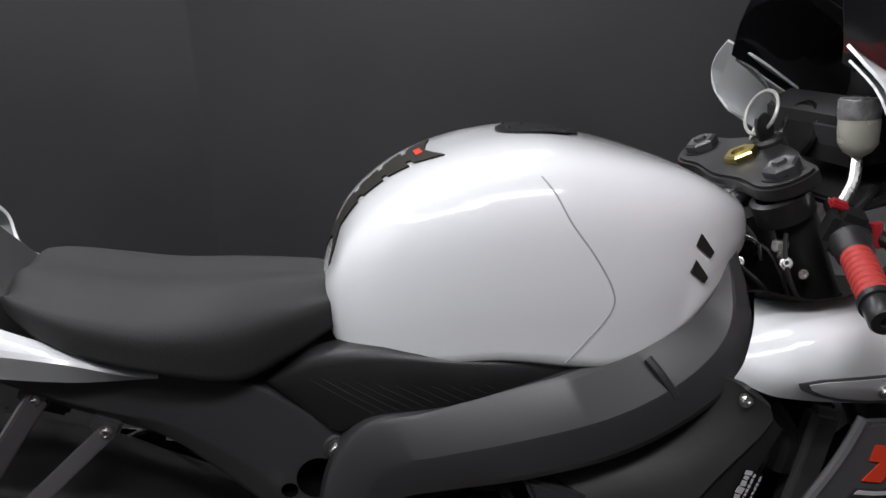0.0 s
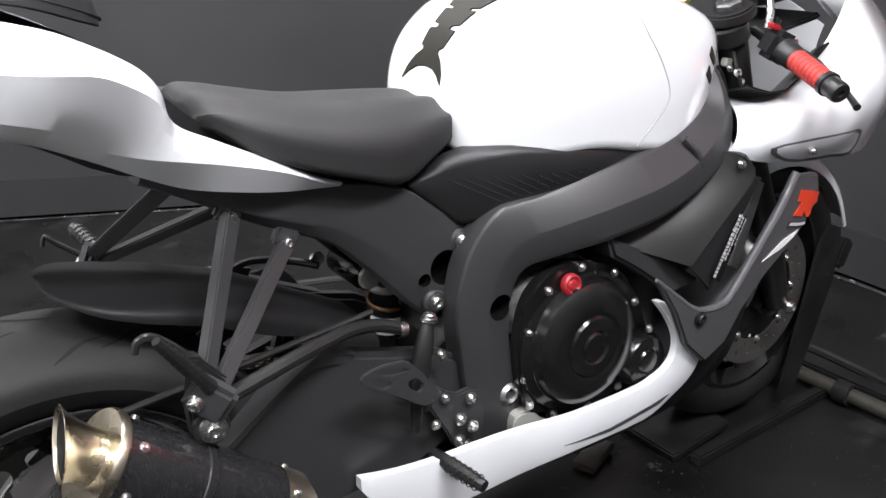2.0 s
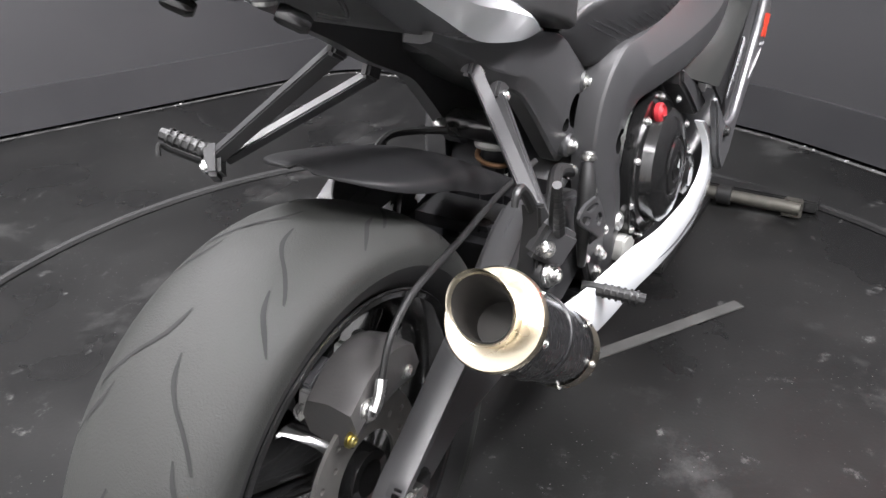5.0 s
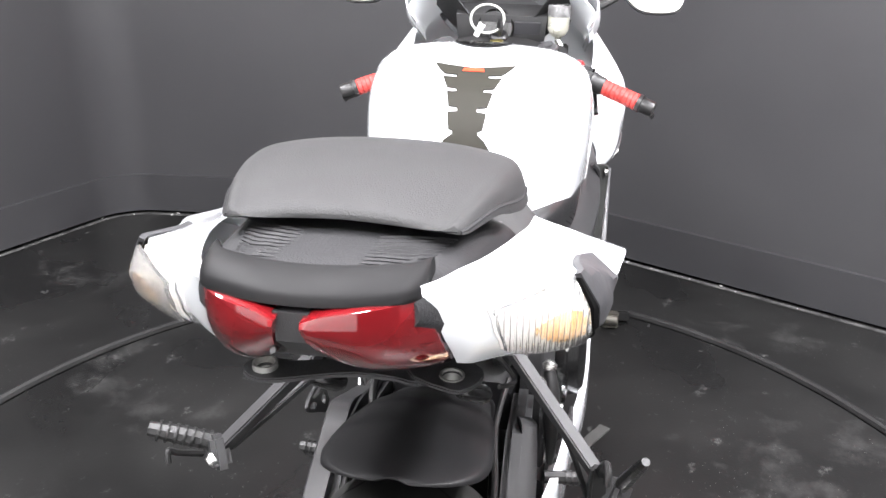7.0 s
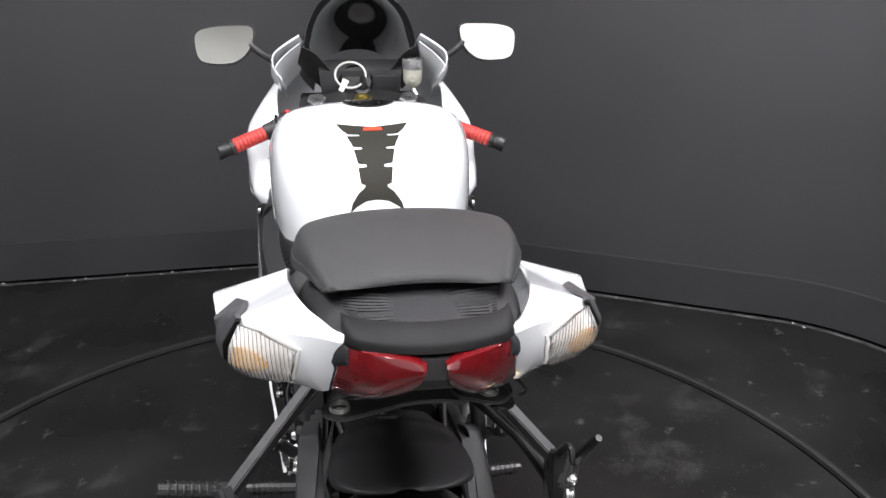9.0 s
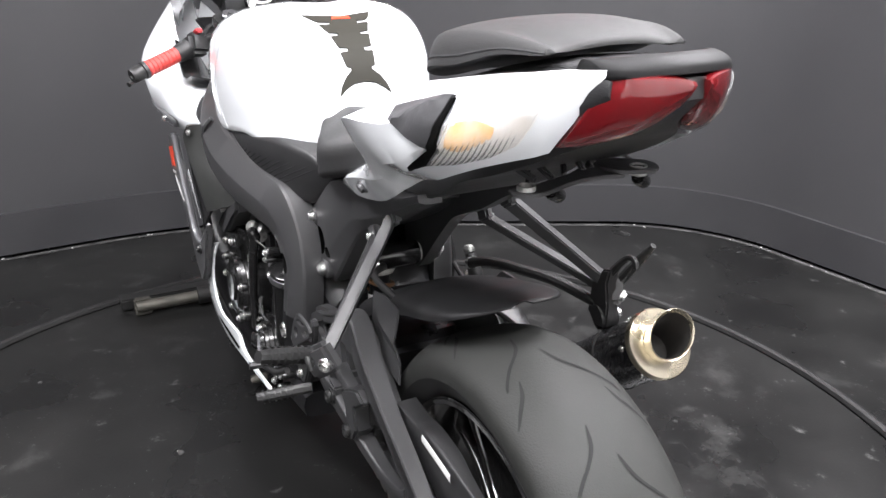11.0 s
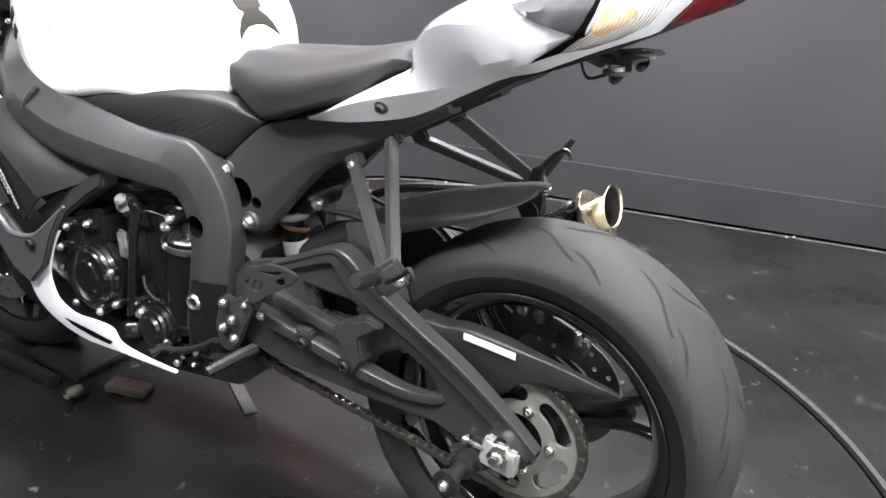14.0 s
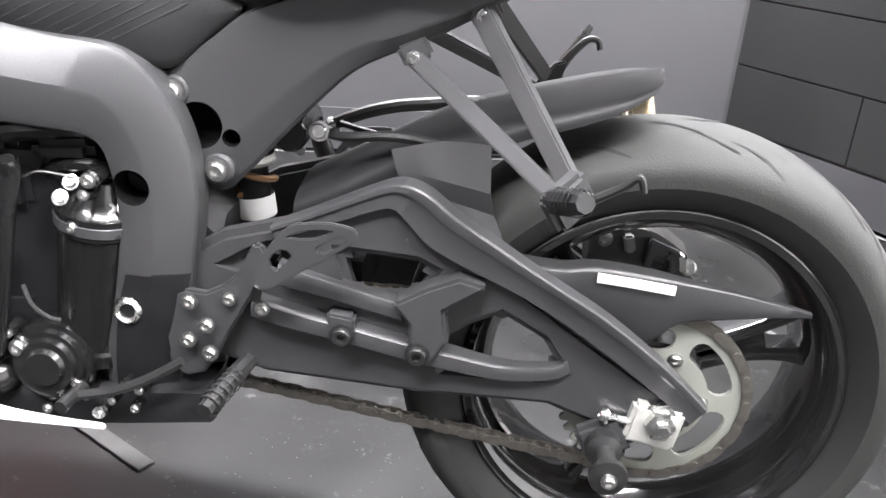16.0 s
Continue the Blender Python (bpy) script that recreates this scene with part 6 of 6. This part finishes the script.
for s in (1, -1):
    ear = loft([[(1.160, s * .142, 1.078), (1.160, s * .178, 1.056), (1.165, s * .205, 1.032), (1.170, s * .206, 1.000), (1.185, s * .188, .968)],
                [(1.21, s * .132, 1.044), (1.21, s * .182, 1.030), (1.22, s * .211, .998), (1.23, s * .213, .962), (1.245, s * .195, .932)],
                [(1.29, s * .150, .990), (1.29, s * .180, .980), (1.30, s * .200, .950), (1.31, s * .200, .920), (1.32, s * .190, .890)]], 3, 3, False, False)
    part("fairing_ear", solid(ear, .004), WHITE, bike, "white fairing edge beside the screen", 50)
    part("inner_panel", solid(loft([[(1.164, s * .140, 1.060), (1.172, s * .178, 1.030), (1.172, s * .203, 1.000), (1.186, s * .200, .972)], [(1.215, s * .142, 1.022), (1.218, s * .172, .998), (1.220, s * .194, .966), (1.228, s * .190, .938)], [(1.285, s * .146, .975), (1.285, s * .168, .955), (1.285, s * .186, .930), (1.288, s * .184, .905)]], 3, 3, False, False), .003), WHITE, bike, "white inner fairing panel")
    part("stay_panel", solid(loft([[(1.17, s * .136, 1.050), (1.19, s * .105, 1.030), (1.20, s * .07, .985)], [(1.24, s * .15, 1.00), (1.25, s * .12, .96), (1.26, s * .09, .93)]], 3, 3, False, False), .003), PLASTIC, bike)
    part("inner_fairing", solid(loft([[(1.02, s * .222, .825), (1.03, s * .16, .80), (1.05, s * .13, .74)], [(1.12, s * .224, .806), (1.13, s * .17, .78), (1.14, s * .13, .72)], [(1.24, s * .215, .87), (1.25, s * .17, .84), (1.26, s * .13, .76)]], 3, 3, False, False), .003), BLACK, bike)
    # mirror
    ms = part("mirror_stalk", tube([(1.27, s * .195, .995), (1.28, s * .235, 1.012), (1.295, s * .265, 1.034)], [.012, .008, .010], 10, 3), BAR, bike, "black mirror stalk")
    rim = [(.255, 1.055), (.30, 1.059), (.36, 1.056), (.394, 1.042), (.398, 1.010), (.390, .978), (.365, .966), (.31, .966), (.276, .985), (.256, 1.018)]
    head = plate([(y, z) for y, z in rim], 0, .030, bevel=.010, n=3)
    tilt = pose(1.285, s * .327, 1.036, 0, 14, s * 2) @ pose(-1.285, -s * .327, -1.012)
    head.transform(tilt @ Matrix(((0, 1, 0, 1.286), (s, 0, 0, 0), (0, 0, 1, 0), (0, 0, 0, 1))))
    part("mirror_head", head, BAR, ms, "black mirror housing", 40)
    cy, cz = .327, 1.012
    glass = plate([(cy + (y - cy) * .95, cz + (z - cz) * .94) for y, z in rim], 0, .002, bevel=0, n=3)
    glass.transform(tilt @ Matrix(((0, 1, 0, 1.284), (s, 0, 0, 0), (0, 0, 1, 0), (0, 0, 0, 1))))
    part("mirror_glass", glass, MIRROR, ms, "silvered mirror glass")
    # handlebar
    inn, out = Vector((1.160, s * .128, .890)), Vector((1.086, s * .337, .823))
    def at(f):
        return tuple(inn.lerp(out, f))
    hb = part("handlebar", tube([at(0), at(.5), at(.93)], .011, 12, 2), BAR, bike, "black clip-on handlebar")
    way = tuple(out - inn)
    part("bar_clamp", lathe([(.028, -.016), (.036, -.014), (.036, .014), (.028, .016)], (1.108, s * .107, .890), (-.38, 0, .92), 24), BAR, hb)
    L = (out - inn).length
    prof = [(.0150, .49 * L), (.0170, .50 * L)]
    for k in range(8):
        f = .51 + k * .041
        prof += [(.0166, f * L), (.0177, (f + .011) * L), (.0177, (f + .028) * L), (.0163, (f + .034) * L)]
    prof += [(.0175, .85 * L), (.015, .855 * L)]
    part("grip", lathe(prof, at(0), way, 24), GRIPRED, hb, "ribbed red rubber grip", 30)
    part("grip_flange", lathe([(.015, .355 * L), (.022, .36 * L), (.0235, .375 * L), (.0205, .40 * L), (.0200, .48 * L), (.0170, .50 * L)], at(0), way, 24), PLASTIC, hb)
    part("grip_band", lathe([(.0155, .835 * L), (.0195, .84 * L), (.0195, .875 * L), (.0155, .88 * L)], at(0), way, 24), PLASTIC, hb)
    part("bar_end", lathe([(.012, .875 * L), (.0165, .88 * L), (.0165, .985 * L), (.0145, L), (.006, L), (.005, .985 * L), (0, .985 * L)], at(0), way, 24), BAR, hb, "black bar end weight")
    part("switch_box", block((.045, .05, .05), at(.26), (10, 22, s * 20), .010), PLASTIC, hb, "black switch box")
    part("switch", block((.022, .016, .010), tuple(Vector(at(.24)) + Vector((-.008, 0, .029))), (10, 22, s * 20), .003), RED, hb, "red switch")
    part("lever", tube([tuple(Vector(at(.26)) + Vector((.035, 0, -.005))), tuple(Vector(at(.5)) + Vector((.062, 0, -.012))), tuple(Vector(at(.8)) + Vector((.060, 0, -.02))), tuple(Vector(at(1.02)) + Vector((.045, 0, -.025)))], [.009, .006, .0048, .006], 10, 4), BAR, hb, "black lever")
    part("lever_pivot", lathe([(0, .014), (.007, .014), (.008, -.014)], tuple(Vector(at(.30)) + Vector((.036, 0, -.004))), (0, 0, 1), 12), RED if s < 0 else BAR, hb)
    part("cable", tube([at(.2), tuple(Vector(at(.1)) + Vector((.06, -s * .02, .02))), (1.22, s * .06, .87), (1.20, s * .04, .78)], .005, 8), HOSE, hb)
# brake fluid reservoir
res = part("fluid_reservoir", lathe([(0, -.050), (.005, -.050), (.006, -.034), (.016, -.028), (.0225, -.018), (.0235, 0), (.0235, .014), (0, .012)], (1.190, -.125, .978), (0, 0, 1), 28), FLUID, bike, "yellowed translucent brake fluid cup")
part("reservoir_lid", lathe([(.0240, .012), (.0248, .015), (.0248, .032), (.023, .036), (0, .036)], (1.190, -.125, .978), (0, 0, 1), 28), CLEARCAP, res, "dark ridged reservoir lid")
part("reservoir_arm", tube([(1.190, -.125, .940), (1.178, -.138, .915), (1.155, -.15, .892)], .007, 8), STEEL, res)
part("wire_loom", tube([(1.05, -.03, .885), (1.075, -.06, .865), (1.095, -.07, .835), (1.10, -.06, .80)], .003, 6), STEEL, bike)
part("wire_loom", tube([(1.06, .06, .87), (1.10, .09, .83), (1.14, .08, .78)], .004, 6), HOSE, bike)
for k in range(5):
    s = -1 if k % 2 else 1
    part("wire_loom", tube([(1.06 + .008 * k, s * .05, .86 - .01 * k), (1.09, s * (.085 + .008 * k), .835), (1.12, s * (.10 + .006 * k), .80 - .012 * k), (1.15, s * .09, .75)], .0028 + .0006 * (k % 3), 6, 4), HOSE, bike)
    bolt((1.085 + .012 * k, s * (.125 + .004 * k), .845 - .012 * k), (-.3, s, .2), .0045, bike)
part("throttle_cable_clip", block((.018, .012, .014), (1.10, -.118, .842), (0, 10, 0), .002), PALEALU, bike)
part("head_plate", block((.05, .10, .02), (1.075, 0, .888), (0, -22, 0), .006), ALU, bike)

# ---------------------------------------------------------------- wheel chock
chock = thing("wheel_chock", "black steel front wheel chock with bare steel cross bars", "wheel chock", (1.58, 0, 0))
def cpart(name, bm, m, label=""):
    bm.transform(Matrix.Translation((-1.58, 0, 0)))
    return part(name, bm, m, chock, label)
cpart("cross_bar", tube([(1.60, -.36, .032), (1.60, .36, .032)], .018, 14, 1), CHOCKSTEEL, "bare steel cross bar")
cpart("cross_bar", block((.05, .80, .035), (1.665, 0, .024), bevel=.005), CHOCK)
for s in (1, -1):
    cpart("bar_clamp", lathe([(.021, -.02), (.027, -.018), (.027, .018), (.021, .02)], (1.60, s * .16, .032), (0, 1, 0), 16), CHOCK)
    cpart("bar_clamp", block((.03, .05, .05), (1.61, s * .34, .028), bevel=.004), CHOCKSTEEL)
    cpart("side_plate", plate([(1.44, .03), (1.50, .03), (1.60, .30), (1.60, .42), (1.55, .44), (1.52, .40)], .085, .092, bevel=.002, s=s), CHOCK, "black upright side plate")
    cpart("base_rail", block((.50, .028, .025), (1.39, s * .11, .0135), bevel=.004), CHOCK)
cpart("cradle", block((.18, .16, .02), (1.20, 0, .018), (0, -6, 0), .004), CHOCK)
cpart("wheel_stop", block((.04, .16, .07), (1.655, 0, .34), (0, 25, 0), .006), CHOCK)
cpart("cradle_pin", lathe([(.010, -.02), (.014, 0), (.010, .02), (.006, 0), (.010, -.02)], (1.05, .13, .03), (0, 1, 0), 14), CHOCKSTEEL)
cpart("ramp", block((.10, .05, .018), (.985, .03, .012), (0, -6, 20), .003), CHOCKSTEEL)

# worn strip lying on the turntable
bm = block((.48, .030, .004), (0, 0, 0), bevel=.001)
strip = tagged(part("floor_strip", bm, STRIP), "worn grey tape strip stuck to the turntable", "tape strip")
strip.matrix_basis = pose(.892, -.187, .003, 0, 0, -32.5)
